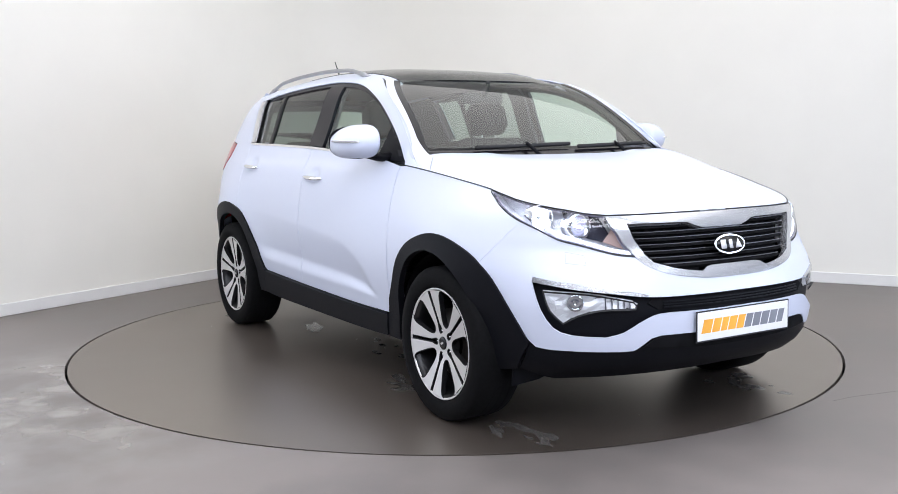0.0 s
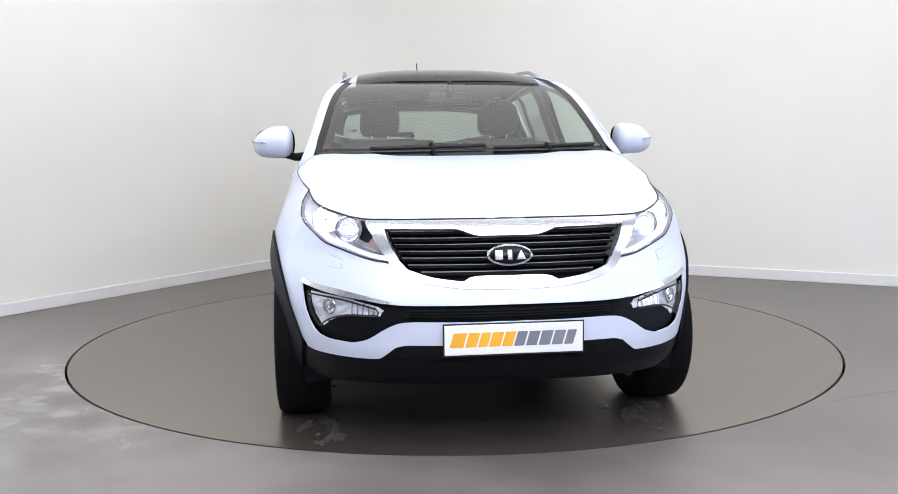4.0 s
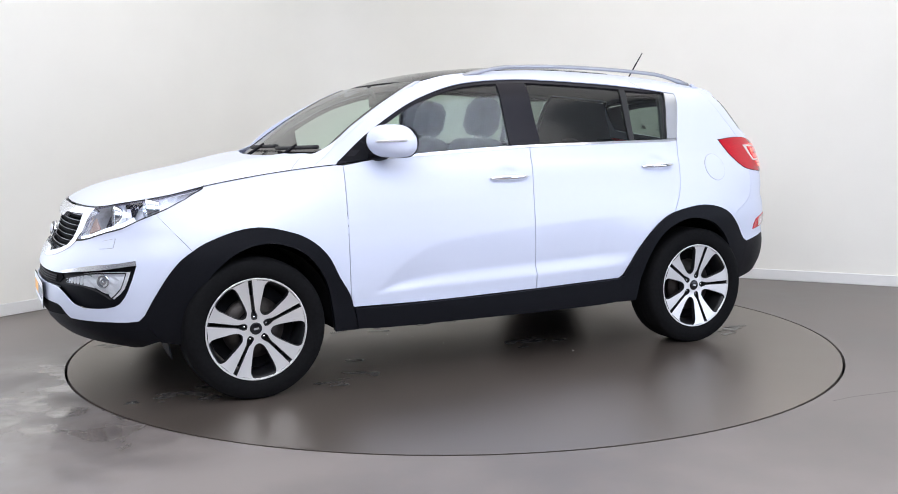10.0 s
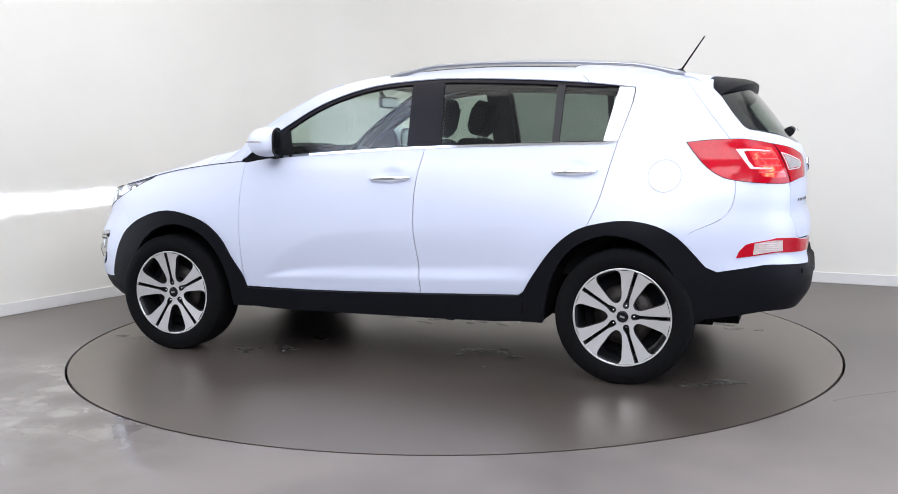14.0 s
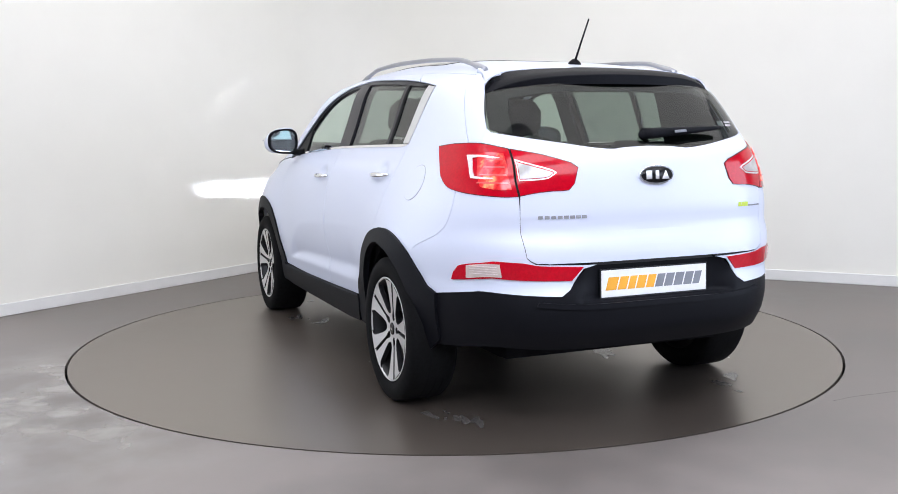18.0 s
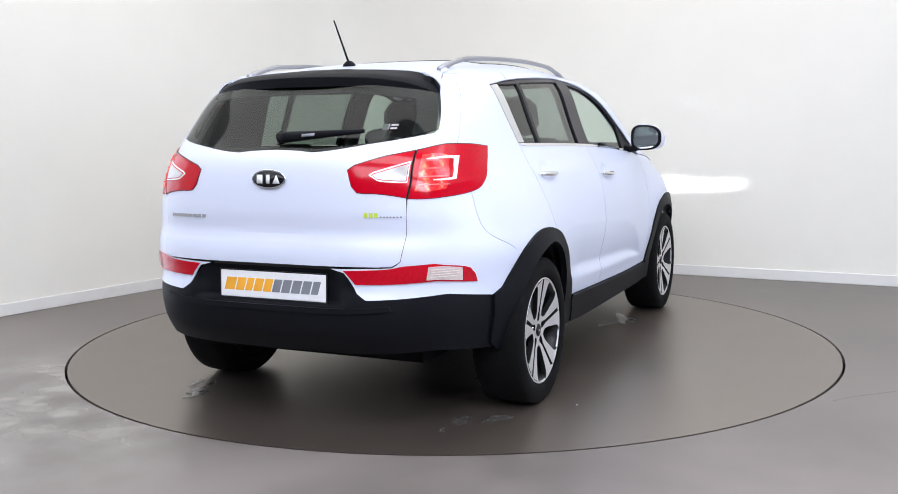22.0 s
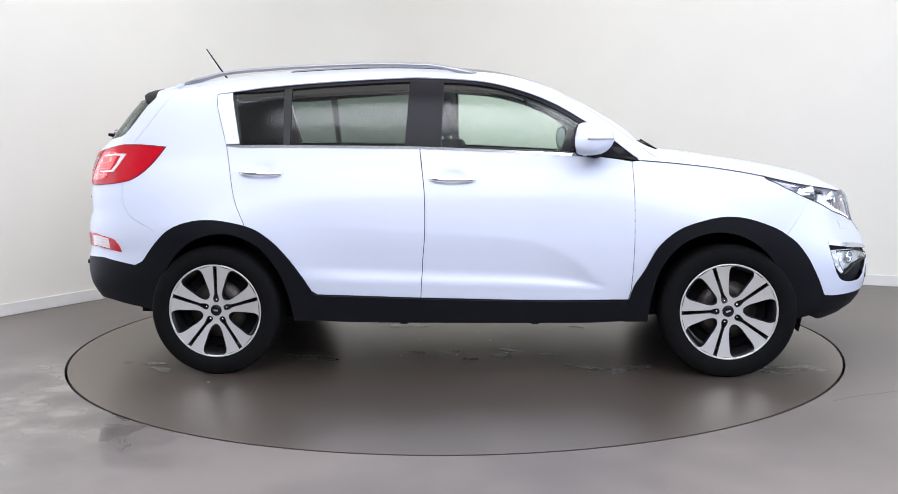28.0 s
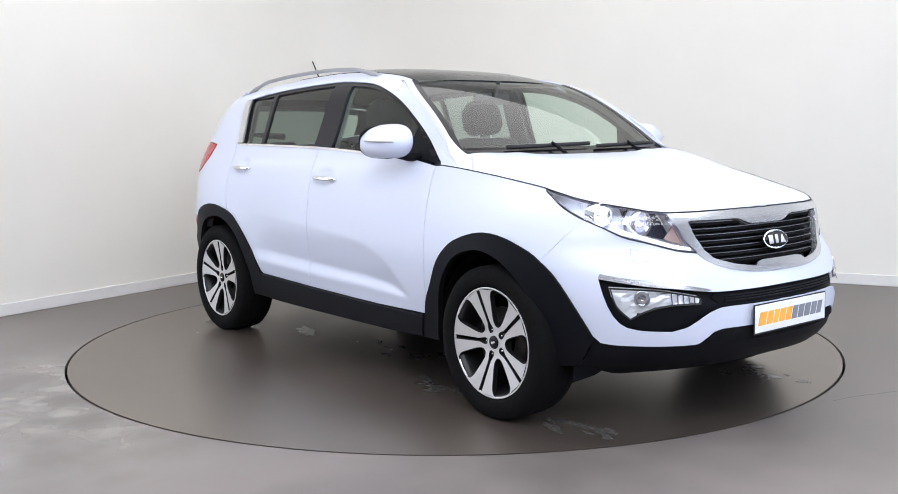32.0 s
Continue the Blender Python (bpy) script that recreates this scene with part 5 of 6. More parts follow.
def spoiler():
    """Black roof-end spoiler: a curved wedge over the rear window."""
    bm = bmesh.new()
    rows = []
    n = 48
    for i in range(n + 1):
        y = -0.585 + 1.17 * i / n
        k = abs(y) / 0.585
        zt = 1.516 - 0.032 * k ** 2 - 0.052 * k ** 7
        zl = 1.452 - 0.012 * k ** 2 - 0.016 * k ** 6
        xt, xr = -1.665 - 0.055 * k ** 5, -1.89 + 0.16 * k ** 3
        z0 = 1.540 - 0.030 * k ** 2 - 0.075 * k ** 10
        rows.append([bm.verts.new(q) for q in ((xt, y, z0), (xr + 0.06, y, zt + 0.003), (xr + 0.02, y, zt - 0.008), (xr, y, zt - 0.022), (xr + 0.004, y, zl), (xr + 0.045, y, zl - 0.002), (xt, y, min(zl, z0 - 0.02)))])
    for a, b in zip(rows, rows[1:]):
        for k in range(7):
            bm.faces.new((a[k], a[(k + 1) % 7], b[(k + 1) % 7], b[k]))
    bm.faces.new(rows[0])
    bm.faces.new(rows[-1])
    return part("spoiler", bm, PLASTIC, car, "black roof spoiler over the rear window", bevel=0.004)


spoiler()
for s in (1, -1):
    # white roof corner between the roof panel, the side and the spoiler's end
    ca, cb = Vector((-1.56, 0.545, roof_z(-1.56, 0.545))), Vector((-1.70, 0.50, roof_z(-1.69, 0.50) - 0.006))
    cc_, cd = Vector(RW(*rx(-1.705, 1.452))), Vector(RW(*rx(-1.56, 1.524)))
    bm = bmesh.new()
    g = []
    for i in range(9):
        u = i / 8
        p, q = ca.lerp(cb, u), cd.lerp(cc_, u)
        g.append([bm.verts.new((v.x, s * (v.y + 0.010 * math.sin(math.pi * t)), v.z + 0.010 * math.sin(math.pi * t))) for t, v in [(j / 6, p.lerp(q, j / 6)) for j in range(7)]])
    for a, b in zip(g, g[1:]):
        for j in range(6):
            bm.faces.new((a[j], a[j + 1], b[j + 1], b[j]))
    bmesh.ops.recalc_face_normals(bm, faces=bm.faces[:])
    face_out(bm, lambda c: Vector((0, c.y, 1)))
    thicken(bm, 0.006)
    part("roof_corner", bm, PAINT, car)
badge("badge", facing(-2.147, 0, 1.066, 3, back=True), 0.084, 0.041)


# roof
def roof_sheet(name, poly, off, material, label, thick=0.012):
    bm = sheet(poly, lambda y, x: (x, y, roof_z(x, y) + off), 0.06, 0.06, mirror=True)
    bmesh.ops.recalc_face_normals(bm, faces=bm.faces[:])
    face_out(bm, lambda c: Vector((0, 0, 1)))
    thicken(bm, thick)
    return part(name, bm, material, car, label)


roof_sheet("roof_glass", outline([(0.0, 0.352), (0.3, 0.343), (0.51, 0.318)], [(0.51, 0.318), (0.488, 0.0), (0.474, -0.3), (0.47, -0.98)], [(0.47, -0.98), (0.0, -0.98)], [(0, -0.98), (0, 0.352)]), 0.003, ROOFGLASS, "wet black panoramic glass roof")
roof_sheet("roof_panel", outline([(0.0, -0.985), (0.555, -0.985)], [(0.56, -0.985), (0.552, -1.4), (0.548, -1.68)], [(0.548, -1.68), (0.3, -1.695), (0.0, -1.70)], [(0, -1.70), (0, -0.985)]), 0.0, PAINT, "white rear part of the roof")
for s in (1, -1):
    bm = sheet(outline([(0.513, 0.318), (0.491, 0.0), (0.477, -0.3), (0.473, -0.985)], [(0.473, -0.985), (0.60, -0.985)], [(0.60, -0.985), (0.60, -0.3), (0.605, 0.0), (0.608, 0.24)], [(0.608, 0.24), (0.60, 0.305), (0.513, 0.322)]), lambda y, x: (x, s * y, roof_z(x, y)), 0.03, 0.06)
    bmesh.ops.recalc_face_normals(bm, faces=bm.faces[:])
    face_out(bm, lambda c: Vector((0, 0, 1)))
    thicken(bm, 0.01)
    part("roof_edge", bm, PAINT, car)
    bm = sheet(outline([(0.561, -0.987), (0.549, -1.4), (0.531, -1.62)], [(0.531, -1.62), (0.565, -1.58)], [(0.565, -1.58), (0.588, -1.3), (0.60, -0.987)], [(0.60, -0.987), (0.561, -0.987)]), lambda y, x: (x, s * y, roof_z(x, y)), 0.03, 0.06)
    bmesh.ops.recalc_face_normals(bm, faces=bm.faces[:])
    face_out(bm, lambda c: Vector((0, 0, 1)))
    thicken(bm, 0.01)
    part("roof_edge", bm, PAINT, car)


# roof rails
for s in (1, -1):
    pts, rad = [], []
    for i in range(25):
        t = i / 24
        x = 0.04 - 1.60 * t
        y = 0.565 - 0.055 * t ** 1.5
        lift = 0.036 * min(1, (math.sin(math.pi * t) * 2.2)) ** 0.8 if 0 < t < 1 else 0
        pts.append((x, s * y, roof_z(x, y) + 0.004 + lift))
        rad.append(0.0105 if 0.05 < t < 0.95 else 0.014)
    part("roof_rail", tube(pts, rad, 10, flat=1.1), RAIL, car, "grey satin aluminium roof rail")

# aerial
part("aerial", revolve([(0, 0.0), (0.032, 0.0), (0.028, 0.012), (0.012, 0.026), (0, 0.028)], 16, Matrix.Translation((-1.47, 0, roof_z(-1.47, 0) - 0.002))), PLASTIC, car, "short black roof aerial")
part("mast", tube([(-1.475, 0, roof_z(-1.47, 0) + 0.015), (-1.60, 0, 1.765)], [0.0055, 0.0035], 8), PLASTIC, bpy.data.objects["aerial"])
# wheels
DARKSTEEL = mat("dark_steel", (0.055, 0.048, 0.044), 0.45, metal=0.8, noise_scale=25, vary=0.3)
def wheel(x, s, spin):
    """Tyre, machined five-pair-spoke rim, cap, bolts and brake disc; local z looks out of the car."""
    hub = 0.338
    m = Matrix.Translation((x, s * 0.803, hub)) @ Matrix.Rotation(radians(-90 * s), 4, "X") @ Matrix.Rotation(radians(spin), 4, "Z")
    root = new("wheel")
    tagged(root, "alloy wheel with machined spokes and a black tyre")
    root.parent = car
    root.matrix_basis = m
    ty = [(0.243, -0.10), (0.255, -0.112), (0.29, -0.118), (0.32, -0.112), (0.335, -0.095), (0.3385, -0.06), (0.3395, 0.06), (0.3375, 0.098), (0.326, 0.111), (0.29, 0.118), (0.262, 0.114), (0.248, 0.106), (0.243, 0.098)]
    tyre = part("tyre", revolve(ty, 72), RUBBER, root)
    for g in (-0.055, -0.02, 0.02, 0.055):
        part("groove", revolve([(0.3392, g - 0.004), (0.3394, g), (0.3392, g + 0.004)], 72), DARK, tyre)
    rim = part("rim", revolve([(0.243, 0.098), (0.243, 0.103), (0.238, 0.104), (0.230, 0.100), (0.222, 0.080), (0.215, 0.05), (0.205, -0.08), (0.243, -0.10)], 72), ALLOYDARK, root)
    part("rim_lip", revolve([(0.2450, 0.1078), (0.2435, 0.1090), (0.2375, 0.1084), (0.2355, 0.1035)], 72), ALLOY, rim)
    part("rim_back", revolve([(0.0, 0.028), (0.08, 0.03), (0.10, 0.012), (0.206, 0.0)], 48), DARK, rim)
    part("brake_disc", revolve([(0.08, 0.035), (0.15, 0.035), (0.15, 0.02)], 40), DARKSTEEL, root, "worn steel brake disc")
    # spokes: five pairs on one cone; each pair has a straight black slot that widens round its bolt
    cone = lambda r: 0.083 + max(0.0, r - 0.06) * 0.138
    for k in range(5):
        a0 = radians(-90 * s + 72 * k)
        for q in (1, -1):
            bm = bmesh.new()
            pro = []
            for r, in_, out_ in ((0.020, 0.0, 0.0161), (0.041, 0.0, 0.0314), (0.045, 0.0100, 0.0343), (0.055, 0.0140, 0.0416), (0.0595, 0.0142, 0.0440), (0.064, 0.0138, 0.0390), (0.070, 0.0125, 0.0360), (0.080, 0.0095, 0.0338), (0.088, 0.0066, 0.0340), (0.11, 0.0064, 0.0385), (0.15, 0.0070, 0.0520), (0.185, 0.0077, 0.0640), (0.200, 0.0080, 0.0710), (0.209, 0.0082, 0.0790), (0.215, 0.0083, 0.0890)):
                row = []
                for wd, dz in ((in_, -0.018), (in_, -0.001), (in_ + 0.0016, 0.0015), (out_ - 0.0016, 0.0015), (out_, -0.001), (out_ + 0.002, -0.022)):
                    rr = math.hypot(r, wd)
                    ang = a0 + q * math.atan2(wd, r)
                    row.append(bm.verts.new((rr * math.cos(ang), rr * math.sin(ang), cone(rr) + dz)))
                pro.append(row)
            # the flared end follows the rim
            row = []
            for wd, dz in ((0.0084, -0.018), (0.0084, -0.001), (0.010, 0.0015), (0.1060, 0.0015), (0.1085, -0.001), (0.1105, -0.022)):
                ang = a0 + q * math.asin(wd / 0.2385)
                row.append(bm.verts.new((0.2385 * math.cos(ang), 0.2385 * math.sin(ang), cone(0.2385) + dz)))
            pro.append(row)
            for u, v in zip(pro, pro[1:]):
                for j in range(5):
                    f = bm.faces.new((u[j], u[j + 1], v[j + 1], v[j]))
                    f.material_index = 0 if j == 2 else 1
            part("spoke", bm, [ALLOY, ALLOYDARK], rim, smooth=False)
    part("hub", revolve([(0.0, 0.074), (0.030, 0.074), (0.074, 0.070), (0.080, 0.05)], 40), ALLOYDARK, rim)
    part("hub_face", revolve([(0.026, 0.0848), (0.0425, 0.0848)], 40), ALLOY, rim)
    part("hub_cap", revolve([(0, 0.0905), (0.022, 0.0900), (0.0280, 0.0885), (0.0295, 0.085), (0.0295, 0.075)], 32), GLOSSBLACK, root, "glossy black hub cap")
    part("cap_mark", prism([(-0.012, -0.0045), (0.012, -0.0045), (0.012, 0.0045), (-0.012, 0.0045)], 0.0012, Matrix.Translation((0, 0, 0.0903))), CHROME, root, "plain bright mark", smooth=False)
    for k in range(5):
        a = radians(-90 * s + 72 * k)
        part("wheel_bolt", revolve([(0, 0.081), (0.0035, 0.081), (0.0055, 0.077), (0.0065, 0.072)], 12, Matrix.Translation((0.056 * math.cos(a), 0.056 * math.sin(a), 0.0))), CHROME, root)
    return root


# each wheel has stopped at its own turn
for x, s, spin in ((1.32, 1, 7), (1.32, -1, 19.5), (-1.32, 1, -17), (-1.32, -1, -2)):
    wheel(x, s, spin)

# underbody and wheel wells
part("underbody", box(-1.85, 1.70, -0.55, 0.55, 0.27, 0.42), DARK, car, "dark underbody", smooth=False)
part("inner_shell", box(-0.88, 0.88, -0.80, 0.80, 0.27, 0.52), DARK, car, smooth=False)
part("engine_block", box(0.95, 1.78, -0.45, 0.45, 0.4, 0.84), DARK, car, smooth=False)
for x in (1.32, -1.32):
    for s in (1, -1):
        bm = bmesh.new()
        rows = []
        for i in range(21):
            a = math.pi * (-0.02 + 1.04 * i / 20)
            rows.append([bm.verts.new((x + 0.40 * math.cos(a), s * y, 0.34 + 0.40 * math.sin(a))) for y in (0.5, 0.872 - 0.16 * max(0, math.cos(a) * x / 1.32 - 0.3))])
        for u, v in zip(rows, rows[1:]):
            bm.faces.new((u[0], u[1], v[1], v[0]))
        part("wheel_well", bm, DARK, car)
        part("well_wall", prism([(x - 0.4, 0.25), (x + 0.4, 0.25), (x + 0.4, 0.5), (x + 0.25, 0.75), (x - 0.25, 0.75), (x - 0.4, 0.5)], 0.02, Matrix(((1, 0, 0, 0), (0, 0, s, s * 0.50), (0, 1, 0, 0), (0, 0, 0, 1)))), DARK, car, smooth=False)
    part("axle", tube([(x, -0.7, 0.33), (x, 0.7, 0.33)], 0.03, 10), DARK, car)
part("rear_inner", box(-1.95, -1.70, -0.60, 0.60, 0.40, 0.66), DARK, car, smooth=False)
# ---- fittings ----
def door_mirror(s):
    """White shell, mirror glass, indicator strip and black foot."""
    cx, cy, cz = 0.635, 0.945, 1.207
    bm = bmesh.new()
    rows = []
    n, mrows = 28, 16
    for i in range(mrows + 1):
        v = -math.pi / 2 + math.pi * i / mrows
        row = []
        for j in range(n):
            u = 2 * math.pi * j / n
            e = lambda t, p: math.copysign(abs(t) ** p, t)
            x = 0.122 * e(math.cos(v), 0.75) * e(math.cos(u), 0.85)
            y = 0.108 * e(math.cos(v), 0.75) * e(math.sin(u), 0.8) if math.sin(u) > 0 else 0.096 * math.cos(v) ** 0.35 * e(math.sin(u), 0.45)
            z = (0.088 if v > 0 else 0.076) * e(math.sin(v), 0.80)
            q = y / 0.108
            z *= 1.0 - (0.34 if v > 0 else 0.10) * max(0.0, (q + 0.5) / 1.5) ** 2
            z -= 0.010 * max(0.0, q)
            x *= 1.0 - 0.18 * max(0.0, -z / 0.076)
            x += -0.045 * (q + 1) / 2
            x = max(x, -0.068 - 0.032 * q)
            row.append(bm.verts.new((cx + x, s * (cy + y), cz + z)))
        rows.append(row)
    for a, b in zip(rows, rows[1:]):
        for j in range(n):
            bm.faces.new((a[j], a[(j + 1) % n], b[(j + 1) % n], b[j]))
    bmesh.ops.remove_doubles(bm, verts=bm.verts[:], dist=1e-5)
    mir = part("door_mirror", bm, PAINT, car, "white door mirror on a black foot")
    mir.data.set_sharp_from_angle(angle=radians(50))
    m = Matrix.Translation((cx - 0.0695, s * cy, cz)) @ Matrix.Rotation(radians(s * 16.5), 4, "Z") @ Matrix(((0, 0, -1, 0), (s, 0, 0, 0), (0, 1, 0, 0), (0, 0, 0, 1)))
    pts = [(0.088 * math.copysign(abs(math.cos(a)) ** 0.7, math.cos(a)), (0.066 - 0.010 * math.cos(a)) * math.copysign(abs(math.sin(a)) ** 0.7, math.sin(a))) for a in [2 * math.pi * k / 32 for k in range(32)]]
    part("mirror_edge", prism([(x * 1.22, y * 1.19) for x, y in pts], 0.004, m), PLASTIC, mir, smooth=False)
    part("mirror_glass", prism(pts, 0.0055, m), MIRRORGLASS, mir, smooth=False)
    strip, dark = [], []
    for k in range(13):
        u = radians(14 + 74 * k / 12)
        y = 0.1095 * math.sin(u) ** 0.8
        x = 0.1235 * math.cos(u) ** 0.85 - 0.045 * (y / 0.108 + 1) / 2
        strip.append((cx + x, s * (cy + y), cz + 0.004 + 0.004 * k / 12))
    part("mirror_indicator", tube(strip, 0.0085, 8, flat=0.6), CLEARPLASTIC, mir, "clear indicator strip")
    part("strip_line", tube([(p[0] + 0.002, p[1] + s * 0.0035, p[2] + 0.001) for p in strip], 0.0055, 6, flat=0.35), SLATGREY, mir)
    part("mirror_foot", tube([(0.66, s * 0.76, 1.135), (0.645, s * 0.84, 1.135), (0.63, s * 0.90, 1.15)], [0.045, 0.034, 0.03], 12, flat=0.6), PLASTIC, mir, "black mirror foot")


def door_handle(x0, x1, z, s):
    """Chrome grip bar that stands off the door at its middle."""
    pts, rad = [], []
    for k in range(17):
        t = k / 16
        x = x0 + (x1 - x0) * t
        zz = z + 0.006 * (t - 0.5)
        yy = side_y(x, zz) if abs(t - 0.5) > 0.45 else side_y(x0, zz) * (1 - t) + side_y(x1, zz) * t
        pts.append((x, s * (yy + 0.003 + 0.022 * math.sin(math.pi * t) ** 0.6), zz))
        rad.append(0.0055 + 0.0085 * math.sin(math.pi * t) ** 0.5)
    return part("door_handle", tube(pts, rad, 12, flat=0.95), CHROME, car, "polished chrome door handle")


for s in (1, -1):
    door_mirror(s)
    door_handle(0.047, -0.191, 1.012, s)
    door_handle(-0.952, -1.182, 1.050, s)

# fuel flap, on the left side
flap = outline([(-1.508 + 0.077 * math.cos(a), 1.031 + 0.076 * math.sin(a)) for a in [2 * math.pi * k / 24 for k in range(25)]])
skin("fuel_flap_seam", flap, side_chart(1, 0.0012), FLAPGREY, car, gap=-0.0028, thick=0.003, grid=0.03)
skin("fuel_flap", flap, side_chart(1, 0.0030), PAINT, car, "round white fuel flap", gap=0.0, thick=0.002, grid=0.03)


# wipers and cowl
def cowl():
    bm = bmesh.new()
    g = []
    for i in range(25):
        y = -0.74 + 1.48 * i / 24
        xb = screen_x(y, 1.115)
        xf = 1.075 - 0.075 * (abs(y) / 0.74) ** 2.2
        g.append([bm.verts.new(q) for q in ((xb - 0.02, y, 1.122), (xb + 0.01, y, 1.122), (xf, y, bonnet_z(xf, y) - 0.016), (xf + 0.03, y, bonnet_z(xf, y) - 0.03))])
    for a, b in zip(g, g[1:]):
        for k in range(3):
            bm.faces.new((a[k], a[k + 1], b[k + 1], b[k]))
    return part("cowl", bm, PLASTIC, car, "black plastic cowl at the foot of the windscreen", solid=0.01)


cowl()


def on_screen(y, z, off=0.012):
    return (screen_x(y, z) + off, y, z + off * 0.6)


def front_wiper(y0, y1, z0, z1, piv):
    """Arm from its pivot to a long blade resting on the glass."""
    w = part("wiper", tube([on_screen(y0 + (y1 - y0) * k / 10, z0 + (z1 - z0) * k / 10, 0.014) for k in range(11)], 0.0085, 8, flat=1.2), SEAL, car, "black windscreen wiper")
    mid = on_screen((y0 + y1) / 2, (z0 + z1) / 2, 0.020)
    part("wiper_arm", tube([(screen_x(piv, 1.12) + 0.03, piv, 1.135), on_screen((piv + (y0 + y1) / 2) / 2, z0 + 0.004, 0.022), mid], [0.010, 0.008, 0.006], 8), PLASTIC, w)
    part("wiper_pivot", revolve([(0, 0.018), (0.012, 0.016), (0.018, 0.0)], 12, Matrix.Translation((screen_x(piv, 1.12) + 0.03, piv, 1.122))), PLASTIC, w)
    return w


front_wiper(0.66, 0.14, 1.178, 1.166, 0.42)
front_wiper(0.10, -0.47, 1.180, 1.168, -0.16)
part("screen_seal", tube([on_screen(-0.55 + 1.10 * k / 16, 1.122, 0.004) for k in range(17)], 0.006, 6), REDRIM, car, "dull red seal at the foot of the windscreen")


def rear_point(y, z):
    a, zz = ry(abs(y), z)
    return rear_wrap()(math.copysign(a, y), zz)


# flexible deflectors ahead of the front wheels
for s in (1, -1):
    part("wheel_deflector", prism([(s * 0.58, 0.34), (s * 0.80, 0.34), (s * 0.79, 0.215), (s * 0.66, 0.225), (s * 0.58, 0.25)][::s], 0.006, Matrix(((0, 0.18, 1, 1.655), (1, 0, 0, 0), (0, 1, 0, 0), (0, 0, 0, 1)))), PLASTIC, car, "black rubber air deflector ahead of the wheel", smooth=False)


def pillar_foot(s):
    """White panel where the windscreen pillar runs out into the bonnet."""
    n = 14
    low = [(0.872 + 0.228 * k / n) for k in range(n + 1)]
    low = [Vector((x, EDGE(x) + 0.001, EDGE_Z(x) + 0.0015)) for x in low]
    zt = 1.26
    ze = screen_edge(zt) - 0.030
    far = Vector((screen_x(ze, zt) + 0.008, ze, zt))
    seam_end = Vector((1.025, 0.752, bonnet_z(1.025, 0.752) + 0.004))
    bend = Vector((0.905, 0.735, 1.160))
    inn = []
    for k in range(n + 1):
        t = k / n
        inn.append(far * (1 - t) ** 2 + bend * 2 * t * (1 - t) + seam_end * t * t)
    bm = bmesh.new()
    rows = []
    for k in range(n + 1):
        t = k / n
        row = []
        for j in range(9):
            u = j / 8
            p = low[k].lerp(inn[k], u)
            crown = (0.016 - 0.008 * t) * math.sin(math.pi * u)
            row.append(bm.verts.new((p.x + crown * 0.5, s * (p.y + crown * 0.5), p.z + crown * 0.55)))
        rows.append(row)
    for a, b in zip(rows, rows[1:]):
        for j in range(8):
            bm.faces.new((a[j], a[j + 1], b[j + 1], b[j]))
    bmesh.ops.recalc_face_normals(bm, faces=bm.faces[:])
    face_out(bm, lambda c: Vector((0.4, c.y, 1)))
    thicken(bm, 0.006)
    foot = part("pillar_foot", bm, PAINT, car, "white panel at the foot of the windscreen pillar")
    seam = [(low[-1].lerp(seam_end, j / 8), 0.008 * math.sin(math.pi * j / 8)) for j in range(9)]
    part("bonnet_seam", tube([(p.x + 0.002 + c * 0.5, s * (p.y + c * 0.5), p.z + c * 0.55) for p, c in seam], 0.0014, 6), FLAPGREY, foot, "thin joint between bonnet and pillar foot")
    return foot


for s in (1, -1):
    pillar_foot(s)
# small faded sticker inside the rear window, as plain bars
for y0, y1, z0, z1 in ((-0.445, -0.475, 1.262, 1.292), (-0.483, -0.515, 1.281, 1.290), (-0.483, -0.512, 1.264, 1.273)):
    q = rear_point(y0, (z0 + z1) / 2)
    part("window_sticker", prism([(y0 + 0.45, z0 - 1.277), (y1 + 0.45, z0 - 1.277), (y1 + 0.45, z1 - 1.277), (y0 + 0.45, z1 - 1.277)], 0.001, Matrix.Translation((rear_point(-0.45, 1.277)[0] + 0.012, -0.45, 1.277)) @ Matrix.Rotation(radians(38), 4, "Y") @ Matrix(((0, 0, 1, 0), (1, 0, 0, 0), (0, 1, 0, 0), (0, 0, 0, 1)))), STICKER, car, "pale bar of a faded window sticker", smooth=False)

# rear wiper
rwp = part("rear_wiper", tube([(-2.068 + 0.014 * abs(k - 5) / 5, 0.005 - 0.0405 * k, 1.236 + 0.0024 * k) for k in range(11)], [0.027 - 0.0018 * k for k in range(11)], 10, flat=0.95), PLASTIC, car, "black rear wiper parked across the window")
part("wiper_base", revolve([(0, 0.03), (0.016, 0.028), (0.024, 0.0)], 14, facing(-2.045, -0.005, 1.229, 25, back=True)), PLASTIC, rwp)
part("wiper_label", prism([(-0.03, -0.008), (0.03, -0.004), (0.03, 0.008), (-0.03, 0.004)], 0.002, facing(-2.095, -0.16, 1.246, 25, back=True)), PRINTGREY, rwp)


